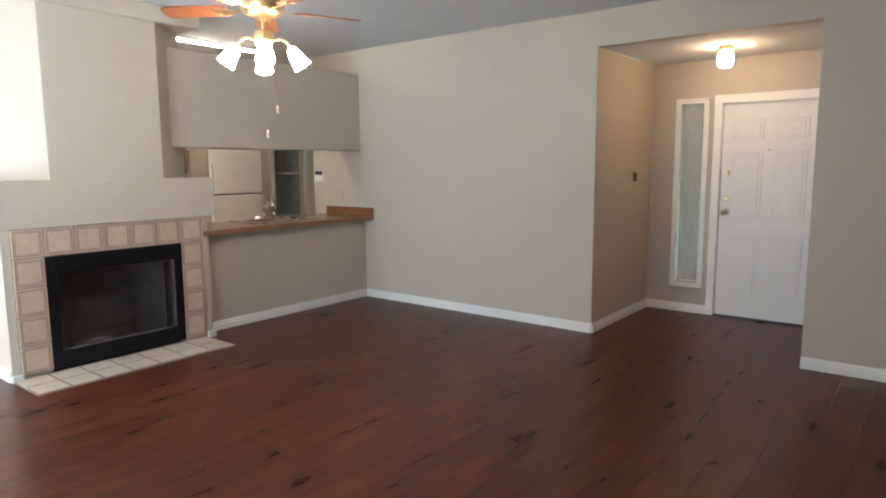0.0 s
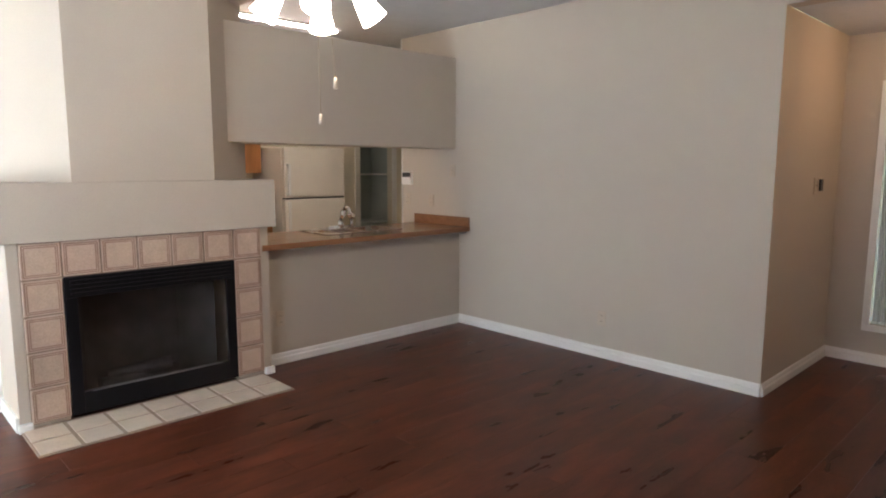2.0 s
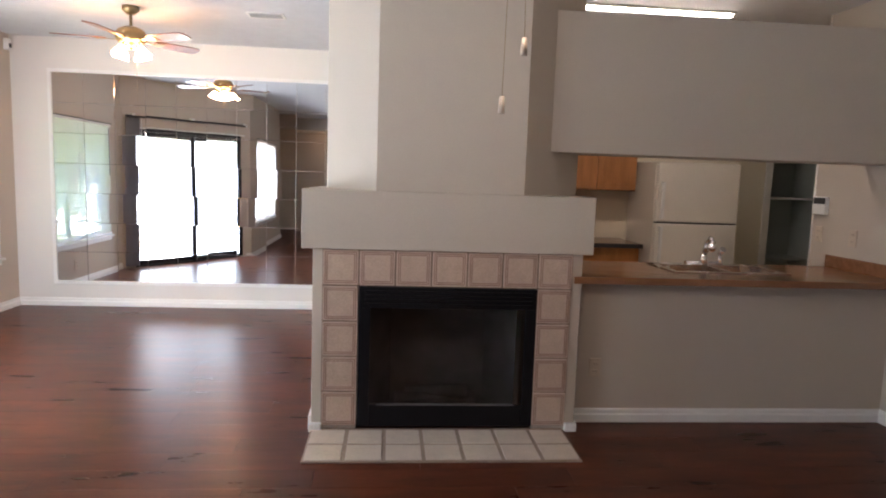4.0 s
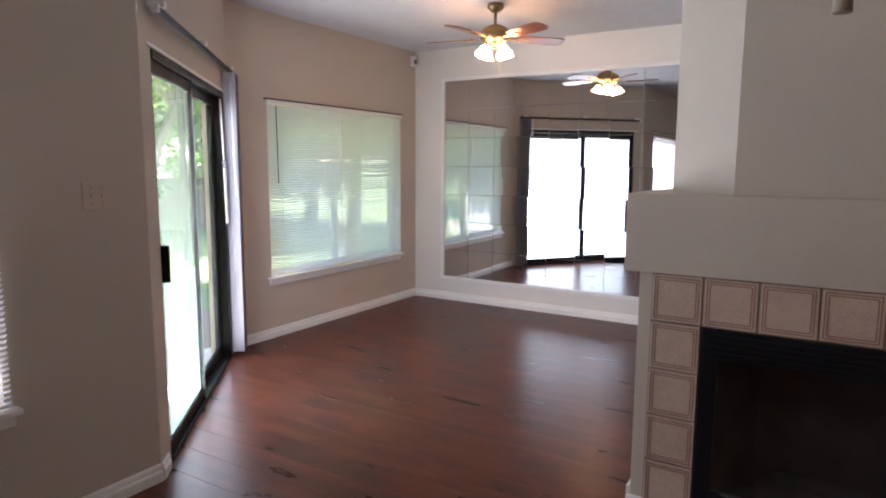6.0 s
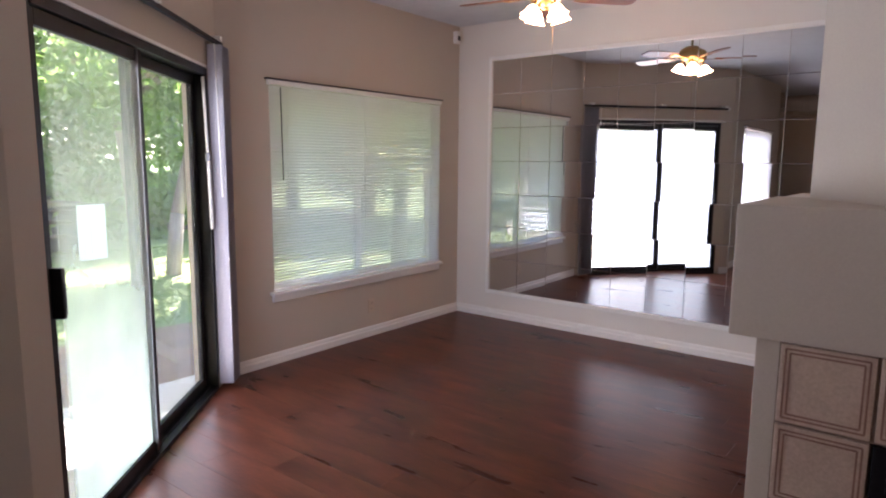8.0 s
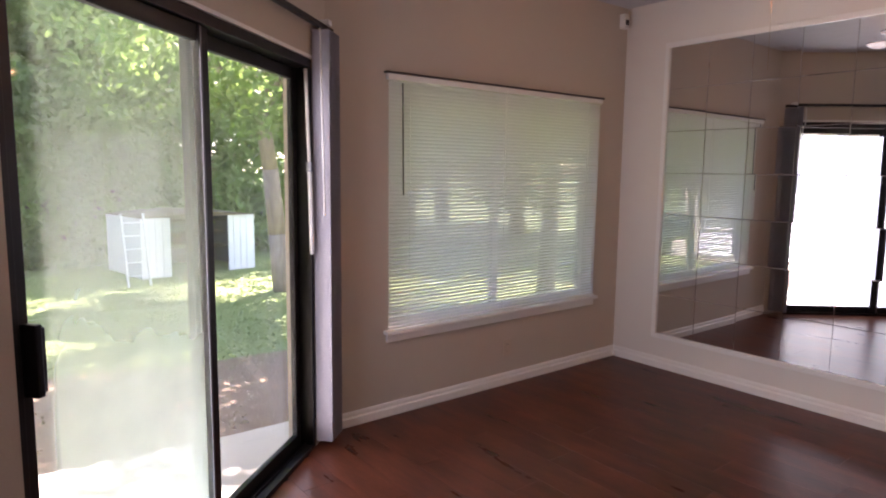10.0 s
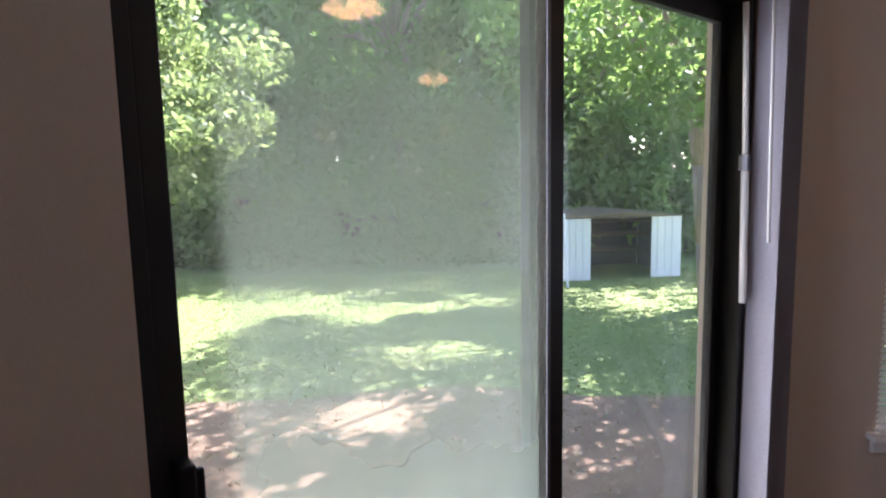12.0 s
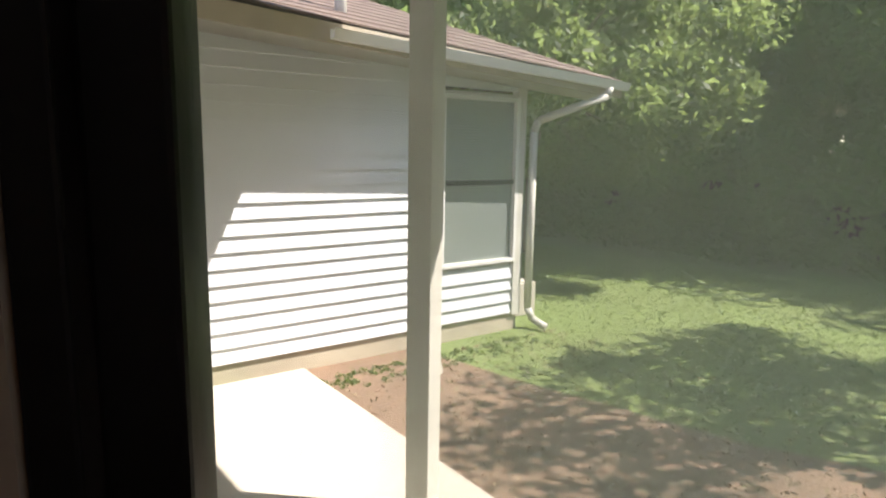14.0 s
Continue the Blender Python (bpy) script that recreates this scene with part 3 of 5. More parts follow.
for z0, z1 in ((0.08, 1.128), (1.142, 1.675)):
    d_ = part("door", box(bmesh.new(), -0.80, -0.04, 1.795, 1.855, z0, z1, 0.014), FRIDGE, fridge)
    bm = bmesh.new()
    za, zb = (0.62, 1.10) if z0 < 1 else (1.17, 1.50)
    box(bm, -0.775, -0.745, 1.755, 1.775, za, zb, 0.006), box(bm, -0.775, -0.745, 1.775, 1.796, za, za + 0.03), box(bm, -0.775, -0.745, 1.775, 1.796, zb - 0.03, zb)
    part("handle", bm, WHITE_PL, d_)
# solid dark strip between the doors imitates the shade of their gap
part("gap_shade_strip", box(bmesh.new(), -0.795, -0.045, 1.802, 1.86, 1.129, 1.141), DARK_PL, fridge, "dark strip imitating shade in the door gap")
upper = thing("wall_cabinet", "honey oak wall cabinet hung on the kitchen wall", "cabinet")
part("body", box(bmesh.new(), -1.62, -0.84, 2.22, 2.515, 1.40, 2.12, 0.003), OAK, upper)
for x0, x1 in ((-1.615, -1.235), (-1.225, -0.845)):
    d_ = part("door", box(bmesh.new(), x0, x1, 2.20, 2.219, 1.41, 2.11, 0.004), OAK, upper)
    part("panel", box(bmesh.new(), x0 + 0.06, x1 - 0.06, 2.194, 2.2, 1.47, 2.05, 0.004), OAK, d_)
backc = thing("back_counter", "wood-look counter with oak cabinet beside the refrigerator", "counter")
part("worktop", box(bmesh.new(), -1.95, -0.86, 1.90, 2.515, 0.886, 0.925, 0.004), LAMINATE, backc)
part("body", box(bmesh.new(), -1.95, -0.88, 1.93, 2.515, 0, 0.885, 0.003), OAK, backc)
part("edge_band", box(bmesh.new(), -1.95, -0.86, 1.892, 1.9, 0.886, 0.925, 0.002), DARK_PL, backc, "dark counter edge")
# pantry
pantry = thing("pantry_closet", "shallow pantry closet with grey-green painted shelves", "pantry")
bm = bmesh.new()
box(bm, 0.66, 1.30, 3.05, 3.10, 0, 2.3), box(bm, 0.62, 0.66, 2.62, 3.10, 0, 2.3), box(bm, 1.30, 1.34, 2.62, 3.10, 0, 2.3), box(bm, 0.62, 1.34, 2.62, 3.10, 2.26, 2.3)
part("lining", bm, SHELF, pantry)
for z in (0.72, 1.36, 1.86):
    part("shelf", box(bmesh.new(), 0.661, 1.299, 2.68, 3.049, z, z + 0.02, 0.002), SHELF if z != 1.36 else PAINT_PALE, pantry)
bm = bmesh.new()
box(bm, 0.63, 0.70, 2.50, 2.519, 0, 2.10, 0.003), box(bm, 1.24, 1.31, 2.50, 2.519, 0, 2.10, 0.003), box(bm, 0.63, 1.31, 2.498, 2.519, 2.04, 2.11, 0.003)
solid("trim_pantry", bm, TRIM, "white casing round the pantry opening", "casing")
bm = bmesh.new()
box(bm, -0.008, 0.128, 0.821, 0.836, 0, 2.74, 0.003)
solid("trim_wall_end", bm, TRIM, "white trim board on the wall end", "trim")
strip = thing("fluorescent_fixture", "lit fluorescent strip light on the kitchen ceiling", "ceiling light")
part("housing", box(bmesh.new(), -2.00, -0.70, 0.875, 0.965, 2.7225, H - 0.002, 0.004), WHITE_PL, strip)
part("diffuser", box(bmesh.new(), -1.98, -0.72, 0.895, 0.945, 2.708, 2.722, 0.005), TUBE, strip)


# ---- wall plates and small devices ----
def plate(name, label, category, m, kind, w=0.072, h_=0.116, finish=None):
    """A cover plate on a wall: local x along the wall, y out of the room, z up from its centre."""
    finish = finish or IVORY
    p = thing(name, label, category, m)
    part("cover", box(bmesh.new(), -w / 2, w / 2, -0.007, -0.0005, -h_ / 2, h_ / 2, 0.003), finish, p)
    if kind == "outlet":
        for z in (-0.024, 0.024):
            s = part("socket", box(bmesh.new(), -0.017, 0.017, -0.0095, -0.0068, z - 0.014, z + 0.014, 0.002), finish, p)
            bm = bmesh.new()
            for x in (-0.007, 0.007):
                box(bm, x - 0.0012, x + 0.0012, -0.0102, -0.009, z - 0.004, z + 0.006)
            part("slot", bm, DARK_PL, s)
    else:
        n_ = 2 if kind == "double" else 1
        for k in range(n_):
            x = (k - (n_ - 1) / 2) * 0.046
            part("toggle", box(bmesh.new(), x - 0.005, x + 0.005, -0.018, -0.0068, -0.004, 0.012, 0.002), finish, p)
            for z in (-0.03, 0.03):
                part("screw", tube(bmesh.new(), (x, -0.0066, z), (x, -0.0082, z), 0.003, seg=8), ALU, p)
    return p


def on_wall(o, d, u, z):
    return along(o, d) @ Matrix.Translation((u, 0, z))


plate("wall_outlet", "ivory wall outlet low on the greige wall", "outlet", on_wall((0, 0), (0, -1), 1.564, 0.311), "outlet")
plate("wall_outlet", "ivory wall outlet on the half wall beside the fireplace", "outlet", on_wall((0, 0), (1, 0), -1.90, 0.345), "outlet")
plate("wall_outlet", "ivory wall outlet under the dining window", "outlet", on_wall((WX, 0), (0, 1), 1.95, 0.262), "outlet")
plate("wall_outlet", "ivory wall outlet above the kitchen counter", "outlet", on_wall((0, 0), (0, -1), -0.39, 1.15), "outlet")
plate("wall_outlet", "ivory wall outlet beside the passage corner", "outlet", on_wall((0, 0), (0, -1), -0.74, 1.15), "outlet")
plate("light_switch", "ivory light switch beside the pass-through", "switch", on_wall((0, 0), (0, -1), -0.095, 1.44), "single")
plate("light_switch", "wide ivory double switch on the greige wall", "switch", on_wall((LX, 0), (0, 1), -1.345, 1.36), "double", 0.116)
plate("light_switch", "ivory light switch in the entry alcove", "switch", on_wall((0, ALC0), (1, 0), 0.80, 1.35), "single")
th = thing("thermostat", "small dark thermostat on the alcove wall", "thermostat", on_wall((0, ALC0), (1, 0), 0.89, 1.355))
part("backplate", box(bmesh.new(), -0.045, 0.045, -0.006, -0.0005, -0.055, 0.055, 0.003), IVORY, th)
part("display", box(bmesh.new(), -0.03, 0.03, -0.02, -0.006, -0.042, 0.042, 0.004), DARK_PL, th)
al = thing("alarm_keypad", "white alarm keypad with dark display on the kitchen wall", "keypad", on_wall((0, 0), (0, -1), -0.73, 1.36))
part("case", box(bmesh.new(), -0.07, 0.07, -0.03, -0.0005, -0.065, 0.065, 0.006), WHITE_PL, al)
part("display", box(bmesh.new(), -0.062, 0.062, -0.033, -0.0295, 0.012, 0.058, 0.002), DARK_PL, al)
sn = thing("motion_sensor", "small white alarm sensor high in the dining corner", "sensor", on_wall((WX, 0), (0, 1), 3.09, 2.63))
part("case", box(bmesh.new(), -0.028, 0.028, -0.05, -0.0005, -0.055, 0.055, 0.008), WHITE_PL, sn)
part("lens", box(bmesh.new(), -0.018, 0.018, -0.056, -0.049, -0.03, 0.01, 0.003), DARK_PL, sn, "dark sensor window")
vent = thing("ceiling_vent", "white metal air vent in the dining ceiling", "vent", pose(-4.22, 1.78, H))
bm = bmesh.new()
for a in ((-0.15, 0.15, -0.09, -0.07), (-0.15, 0.15, 0.07, 0.09), (-0.15, -0.13, -0.07, 0.07), (0.13, 0.15, -0.07, 0.07)):
    box(bm, *a, -0.010, -0.0005, 0.002)
part("frame", bm, WHITE_PL, vent)
# flat dark sheet stands in for the duct's shade
part("backing", box(bmesh.new(), -0.13, 0.13, -0.07, 0.07, -0.002, -0.0005), DARK_PL, vent, "dark sheet imitating shade behind the slats")
for k in range(6):
    bm = bmesh.new()
    box(bm, -0.13, 0.13, -0.008, 0.008, -0.001, 0.001)
    s = part("slat", bm, WHITE_PL, vent)
    s.matrix_basis = pose(0, -0.056 + k * 0.0225, -0.007, 35)


# ---- entry: front door, sidelight, jar light ----
EM = along((ALCX, ALC0), (0, -1))
d1 = tagged(thing("door_1", "white six-panel front door with brass knobs", "door", EM), kind="structure")
leaf = part("leaf", box(bmesh.new(), 0.678, 1.502, 0.02, 0.06, 0.012, 2.032, 0.002), DOORP, d1)
for x0, x1 in ((0.78, 1.035), (1.145, 1.40)):
    for z0, z1 in ((0.22, 0.80), (0.96, 1.58), (1.70, 1.88)):
        bm = bmesh.new()
        box(bm, x0, x1, 0.0150, 0.021, z0, z1, 0.005), box(bm, x0 + 0.03, x1 - 0.03, 0.0115, 0.016, z0 + 0.03, z1 - 0.03, 0.004)
        part("panel", bm, DOORP, leaf)
for z, r in ((1.02, 0.028), (1.155, 0.023), (1.39, 0.022)):
    bm = bmesh.new()
    tube(bm, (0.735, 0.021, z), (0.735, 0.008, z), r, r * 0.9)
    if z < 1.1:
        tube(bm, (0.735, 0.008, z), (0.735, -0.03, z), 0.012)
        bmesh.ops.create_uvsphere(bm, u_segments=14, v_segments=10, radius=0.027, matrix=Matrix.Translation((0.735, -0.045, z)))
    else:
        tube(bm, (0.735, 0.008, z), (0.735, -0.012, z), 0.016, 0.012)
    part("knob" if z < 1.1 else "deadbolt", bm, BRASS, leaf)
part("peephole", tube(bmesh.new(), (1.09, 0.02, 1.60), (1.09, 0.012, 1.60), 0.007, seg=10), BRASS_OLD, leaf)
bm = bmesh.new()
box(bm, 0.60, 0.672, -0.018, 0.0, 0, 2.12, 0.004), box(bm, 1.508, 1.58, -0.018, 0.0, 0, 2.12, 0.004), box(bm, 0.60, 1.58, -0.02, 0.0, 2.04, 2.12, 0.004)
box(bm, 0.67, 0.677, 0.0, 0.14, 0, 2.05), box(bm, 1.503, 1.51, 0.0, 0.14, 0, 2.05), box(bm, 0.67, 1.51, 0.0, 0.14, 2.033, 2.05)
part("casing", bm, TRIM, d1)
part("threshold", box(bmesh.new(), 0.67, 1.51, -0.02, 0.14, 0.0005, 0.014, 0.003), DARK_PL, d1, "dark metal threshold")
w1 = tagged(thing("window_1", "narrow sidelight beside the door with a white sheer curtain", "window", EM), kind="structure")
bm = bmesh.new()
for a in ((0.24, 0.29, 0.26, 2.10), (0.505, 0.555, 0.26, 2.10)):
    box(bm, a[0], a[1], -0.018, 0.0, a[2], a[3], 0.004)
box(bm, 0.24, 0.555, -0.02, 0.0, 2.055, 2.105, 0.004), box(bm, 0.24, 0.555, -0.02, 0.0, 0.255, 0.305, 0.004)
part("casing", bm, TRIM, w1)
p_ = part("pane", box(bmesh.new(), 0.286, 0.509, 0.09, 0.095, 0.302, 2.058), GLASS, w1)
p_.visible_shadow = False
bm = bmesh.new()
N = 46
for k in range(N + 1):
    x = 0.290 + 0.215 * k / N
    for z, s in ((0.304, 0.6), (1.1, 0.9), (2.056, 1.0)):
        bm.verts.new((0.397 + (x - 0.397) * (0.9 + 0.1 * s), 0.04 + 0.012 * s * math.sin(k * 1.25) + 0.004 * math.sin(k * 0.5 + z * 3), z))
bm.verts.ensure_lookup_table()
for k in range(N):
    for j in range(2):
        bm.faces.new((bm.verts[3 * k + j], bm.verts[3 * k + 3 + j], bm.verts[3 * k + 4 + j], bm.verts[3 * k + 1 + j])).smooth = True
part("sheer_curtain", bm, SHEER, w1, "gathered white sheer curtain")
bm = bmesh.new()
tube(bm, (0.288, 0.04, 2.045), (0.508, 0.04, 2.045), 0.008), tube(bm, (0.288, 0.04, 0.315), (0.508, 0.04, 0.315), 0.008)
part("curtain_rod", bm, TRIM, w1)
jar = thing("jar_ceiling_light", "lit glass jar light with brass holder on the alcove ceiling", "ceiling light", pose(0.66, -3.60, ALCH))
bm = bmesh.new()
lathe(bm, [(0.0, -0.001), (0.055, -0.001), (0.058, -0.02), (0.045, -0.04), (0.0, -0.041)], 20)
part("holder", bm, BRASS, jar)
bm = bmesh.new()
lathe(bm, [(0.042, -0.042), (0.058, -0.06), (0.064, -0.10), (0.060, -0.15), (0.042, -0.175), (0.0, -0.18)], 20)
part("glass_jar", bm, LAMP_JAR, jar, "glowing ribbed glass jar")
# the same light under the lower ceiling behind the start of the walk, seen in the mirror
copy_thing(jar, pose(-4.47, -5.62, ALCH))
solid("ceiling_back", box(bmesh.new(), FARX + 0.001, -0.001, BACK + 0.001, -5.25, ALCH + 0.002, H - 0.001), PAINT, "greige boxed lower ceiling behind the start", "ceiling")


# ---- ceiling fans ----
def ceiling_fan(label, m, drop, turn, tilt_lights, blade_mat, flower, metal, span=0.56, hang=0.0, pitch=11, arms=20, reach=0.118, shade=1.0):
    """A five-blade fan: m stands at the ceiling; drop is the blades' height under it."""
    fan = thing("ceiling_fan", label, "ceiling fan", m)
    part("canopy", lathe(bmesh.new(), [(0.0, -0.001), (0.062, -0.001), (0.066, -0.03), (0.03, -0.065), (0.0, -0.066)]), metal, fan)
    part("downrod", tube(bmesh.new(), (0, 0, -0.06), (0, 0, -drop + 0.09), 0.011), metal, fan)
    part("motor", lathe(bmesh.new(), [(0.0, -drop + 0.10), (0.05, -drop + 0.095), (0.10, -drop + 0.07), (0.118, -drop + 0.04), (0.118, -drop + 0.005), (0.095, -drop - 0.03), (0.05, -drop - 0.045), (0.0, -drop - 0.046)], 28), metal, fan)
    blade = bmesh.new()
    out = [(0.19, -0.045), (0.24, -0.060), (0.45, -0.070), (span - 0.03, -0.068), (span, -0.045), (span + 0.005, 0.0), (span, 0.045), (span - 0.03, 0.068), (0.45, 0.070), (0.24, 0.060), (0.19, 0.045)]
    a, b = [blade.verts.new((x, y, 0.0)) for x, y in out], [blade.verts.new((x, y, 0.007)) for x, y in out]
    blade.faces.new(a[::-1]), blade.faces.new(b)
    for k in range(len(out)):
        blade.faces.new((a[k], a[(k + 1) % len(out)], b[(k + 1) % len(out)], b[k]))
    bmesh_ = mesh_of(blade, "blade", blade_mat)
    iron = bmesh.new()
    box(iron, 0.09, 0.20, -0.014, 0.014, -0.006, -0.001, 0.002), box(iron, 0.19, 0.27, -0.035, 0.035, -0.006, -0.001, 0.002)
    for y in (-0.02, 0.02):
        tube(iron, (0.245, y, -0.001), (0.245, y, -0.010), 0.006, seg=8)
    iron = mesh_of(iron, "blade_iron", metal)
    for k in range(5):
        q = pose(0, 0, -drop - 0.005, 0, 0, turn + 72 * k) @ pose(0, 0, 0, pitch)
        bl = piece("blade", bmesh_, fan, q)
        piece("blade_iron", iron, bl, Matrix())
    zk = -drop - 0.046 - hang
    if hang > 0:
        part("light_rod", tube(bmesh.new(), (0, 0, zk + hang + 0.002), (0, 0, zk - 0.002), 0.010), metal, fan)
    part("switch_housing", lathe(bmesh.new(), [(0.0, zk), (0.045, zk), (0.05, zk - 0.02), (0.048, zk - 0.075), (0.02, zk - 0.095), (0.0, zk - 0.096)]), metal, fan)
    for k in range(4):
        a_ = radians(arms + 90 * k)
        c, s = math.cos(a_), math.sin(a_)
        arm = bmesh.new()
        pts = [(0.04, zk - 0.05), (reach * 0.64, zk - 0.035), (reach * 0.89, zk - 0.055), (reach, zk - 0.085)]
        for (r0, z0), (r1, z1) in zip(pts, pts[1:]):
            tube(arm, (r0 * c, r0 * s, z0), (r1 * c, r1 * s, z1), 0.008, seg=8)
        ar = part("light_arm", arm, metal, fan)
        sh = bmesh.new()
        if flower:
            lathe(sh, [(0.020, 0.0), (0.034, -0.015), (0.046, -0.04), (0.052, -0.06), (0.064, -0.078), (0.068, -0.082)], 32, ruffle=0.12, waves=6)
        else:
            lathe(sh, [(0.020, 0.0), (0.030, -0.012), (0.040, -0.05), (0.050, -0.10), (0.057, -0.135), (0.0, -0.128)], 24)
        so = part("shade", sh, LAMP_GLASS_B if flower else LAMP_GLASS, ar, "glowing frosted glass shade")
        so.matrix_basis = Matrix.Translation((reach * c, reach * s, zk - 0.083)) @ Matrix.Rotation(radians(-tilt_lights), 4, Vector((-s, c, 0))) @ Matrix.Scale(shade, 4)
    return fan


F1 = ceiling_fan("brass ceiling fan with cherry blades and four lit tulip shades", pose(-2.88, -2.11, H), 0.42, -22, 34, BLADE, False, BRASS, hang=0.07, arms=54, reach=0.14, shade=0.88)
for x, y, z0, z1 in ((-0.04, -0.06, -0.55, -1.07), (0.0, -0.10, -0.55, -0.94)):
    ch = part("pull_chain", tube(bmesh.new(), (x * 0.7, y * 0.5, z0), (x, y, z1), 0.0009, seg=6), BRASS_OLD, F1)
    part("pull_tassel", tube(bmesh.new(), (x, y, z1), (x, y, z1 - 0.04), 0.006, 0.008, 10), IVORY, ch)
F2 = ceiling_fan("antique brass dining fan with wooden blades and lit flower shades", pose(-5.27, 1.73, H), 0.255, 46, 20, BLADE, True, BRASS_OLD, hang=-0.06, span=0.57, pitch=-11, arms=66, reach=0.09, shade=0.95)
ch = part("pull_chain", tube(bmesh.new(), (0.02, 0.05, -0.42), (0.02, 0.06, -0.80), 0.0009, seg=6), BRASS_OLD, F2)

# ---- mirrored wall ----
MX0, MX1, MZ0, MZ1 = -6.605, -3.625, 0.268, 2.395
mir = thing("mirror_wall", "wall mirror of bevelled square mirror tiles in a white frame", "mirror", along((0, MY), (1, 0)))
bm = bmesh.new()
for a in ((MX0 - 0.035, MX1 + 0.035, MZ1, MZ1 + 0.035), (MX0 - 0.035, MX1 + 0.035, MZ0 - 0.035, MZ0), (MX0 - 0.035, MX0, MZ0, MZ1), (MX1, MX1 + 0.035, MZ0, MZ1)):
    box(bm, a[0], a[1], -0.024, -0.0005, a[2], a[3], 0.004)
part("frame", bm, TRIM, mir)
part("backing", box(bmesh.new(), MX0, MX1, -0.004, -0.0008, MZ0, MZ1), DARK_PL, mir)


def mirror_tile(w, h_):
    bm = bmesh.new()
    e = 0.0024
    a = [bm.verts.new((x, -0.006, z)) for x, z in ((0.0006, 0.0006), (w - 0.0006, 0.0006), (w - 0.0006, h_ - 0.0006), (0.0006, h_ - 0.0006))]
    b = [bm.verts.new((x, -0.0068, z)) for x, z in ((e, e), (w - e, e), (w - e, h_ - e), (e, h_ - e))]
    c = [bm.verts.new((v.co.x, -0.0045, v.co.z)) for v in a]
    bm.faces.new(b)
    for k in range(4):
        bm.faces.new((a[k], a[(k + 1) % 4], b[(k + 1) % 4], b[k])), bm.faces.new((c[k], c[(k + 1) % 4], a[(k + 1) % 4], a[k]))
    return mesh_of(bm, "mirror_tile", MIRROR)


rng = random.Random(5)
MS = 0.3045
cols = [(MX0 + MS * k, MS) for k in range(10)]
tiles = {}
for x, w in cols:
    for r in range(7):
        key = round(w, 3)
        if key not in tiles:
            tiles[key] = mirror_tile(w, MS)
        piece("mirror_tile", tiles[key], mir, Matrix.Translation((x, -0.0015, MZ0 + MS * r)) @ pose(0, 0, 0, rng.gauss(0, 0.10), 0, rng.gauss(0, 0.11)))


# ---- blinds and windows ----
def window_with_blind(name, label, m, u0, u1, z0, z1, group, sill_out=0.05, tilt=-58):
    """A sliding window in its opening, with stool and apron, and a closed mini-blind in front as a thing of its own."""
    w = tagged(thing(name, label, "window", m), kind="structure")
    bm, c = bmesh.new(), (u0 + u1) / 2
    for a in ((u0, u1, z0, z0 + 0.04), (u0, u1, z1 - 0.04, z1), (u0, u0 + 0.04, z0 + 0.04, z1 - 0.04), (u1 - 0.04, u1, z0 + 0.04, z1 - 0.04), (c - 0.03, c + 0.03, z0 + 0.04, z1 - 0.04)):
        box(bm, a[0], a[1], 0.09, 0.13, a[2], a[3], 0.003)
    part("window_frame", bm, WHITE_PL, w)
    for a, b in ((u0 + 0.04, c - 0.03), (c + 0.03, u1 - 0.04)):
        part("pane", box(bmesh.new(), a, b, 0.108, 0.113, z0 + 0.04, z1 - 0.04), GLASS, w).visible_shadow = False
    bm = bmesh.new()
    box(bm, u0 - 0.045, u1 + 0.045, -sill_out, 0.09, z0 - 0.024, z0 - 0.001, 0.006)
    part("window_sill", bm, TRIM, w)
    part("apron", box(bmesh.new(), u0 - 0.03, u1 + 0.03, -0.018, -0.0005, z0 - 0.075, z0 - 0.025, 0.005), TRIM, w)
    bl = thing("mini_blind", "closed white mini-blind hanging in front of the window", "blind", m, group)
    part("headrail", box(bmesh.new(), u0 - 0.03, u1 + 0.03, -0.030, -0.004, z1 - 0.005, z1 + 0.03, 0.003), WHITE_PL, bl)
    part("bottom_rail", box(bmesh.new(), u0 - 0.02, u1 + 0.02, -0.026, -0.008, z0 + 0.006, z0 + 0.018, 0.003), WHITE_PL, bl)
    part("cap_rail", box(bmesh.new(), u0 - 0.045, u1 + 0.045, -0.036, -0.001, z1 + 0.031, z1 + 0.042, 0.002), DARK_PL, bl, "thin dark cap rail")
    sl = bmesh.new()
    pr = [(-0.0125, 0.0), (-0.006, 0.0016), (0.0, 0.0022), (0.006, 0.0016), (0.0125, 0.0)]
    ends = [[sl.verts.new((x, y, z)) for y, z in pr] for x in (u0 - 0.02, u1 + 0.02)]
    for k in range(4):
        sl.faces.new((ends[0][k], ends[0][k + 1], ends[1][k + 1], ends[1][k])).smooth = True
    sl = mesh_of(sl, "slat", SLAT)
    n_ = int((z1 - z0 - 0.02) / 0.0215)
    r_ = random.Random(len(name) + n_)
    for k in range(n_):
        piece("slat", sl, bl, pose(0, -0.017, z0 + 0.026 + k * 0.0215, tilt + r_.gauss(0, 0.35), r_.gauss(0, 0.006), 0))
    for x in (u0 + 0.12, c - 0.04, u1 - 0.12):
        part("ladder_cord", tube(bmesh.new(), (x, -0.032, z0 + 0.01), (x, -0.032, z1), 0.0012, seg=5), WHITE_PL, bl)
    part("tilt_wand", tube(bmesh.new(), (u0 + 0.06, -0.040, z1 - 0.02), (u0 + 0.065, -0.045, z1 - 0.66), 0.004, seg=8), DARK_PL, bl, "thin dark tilt wand")
    return w


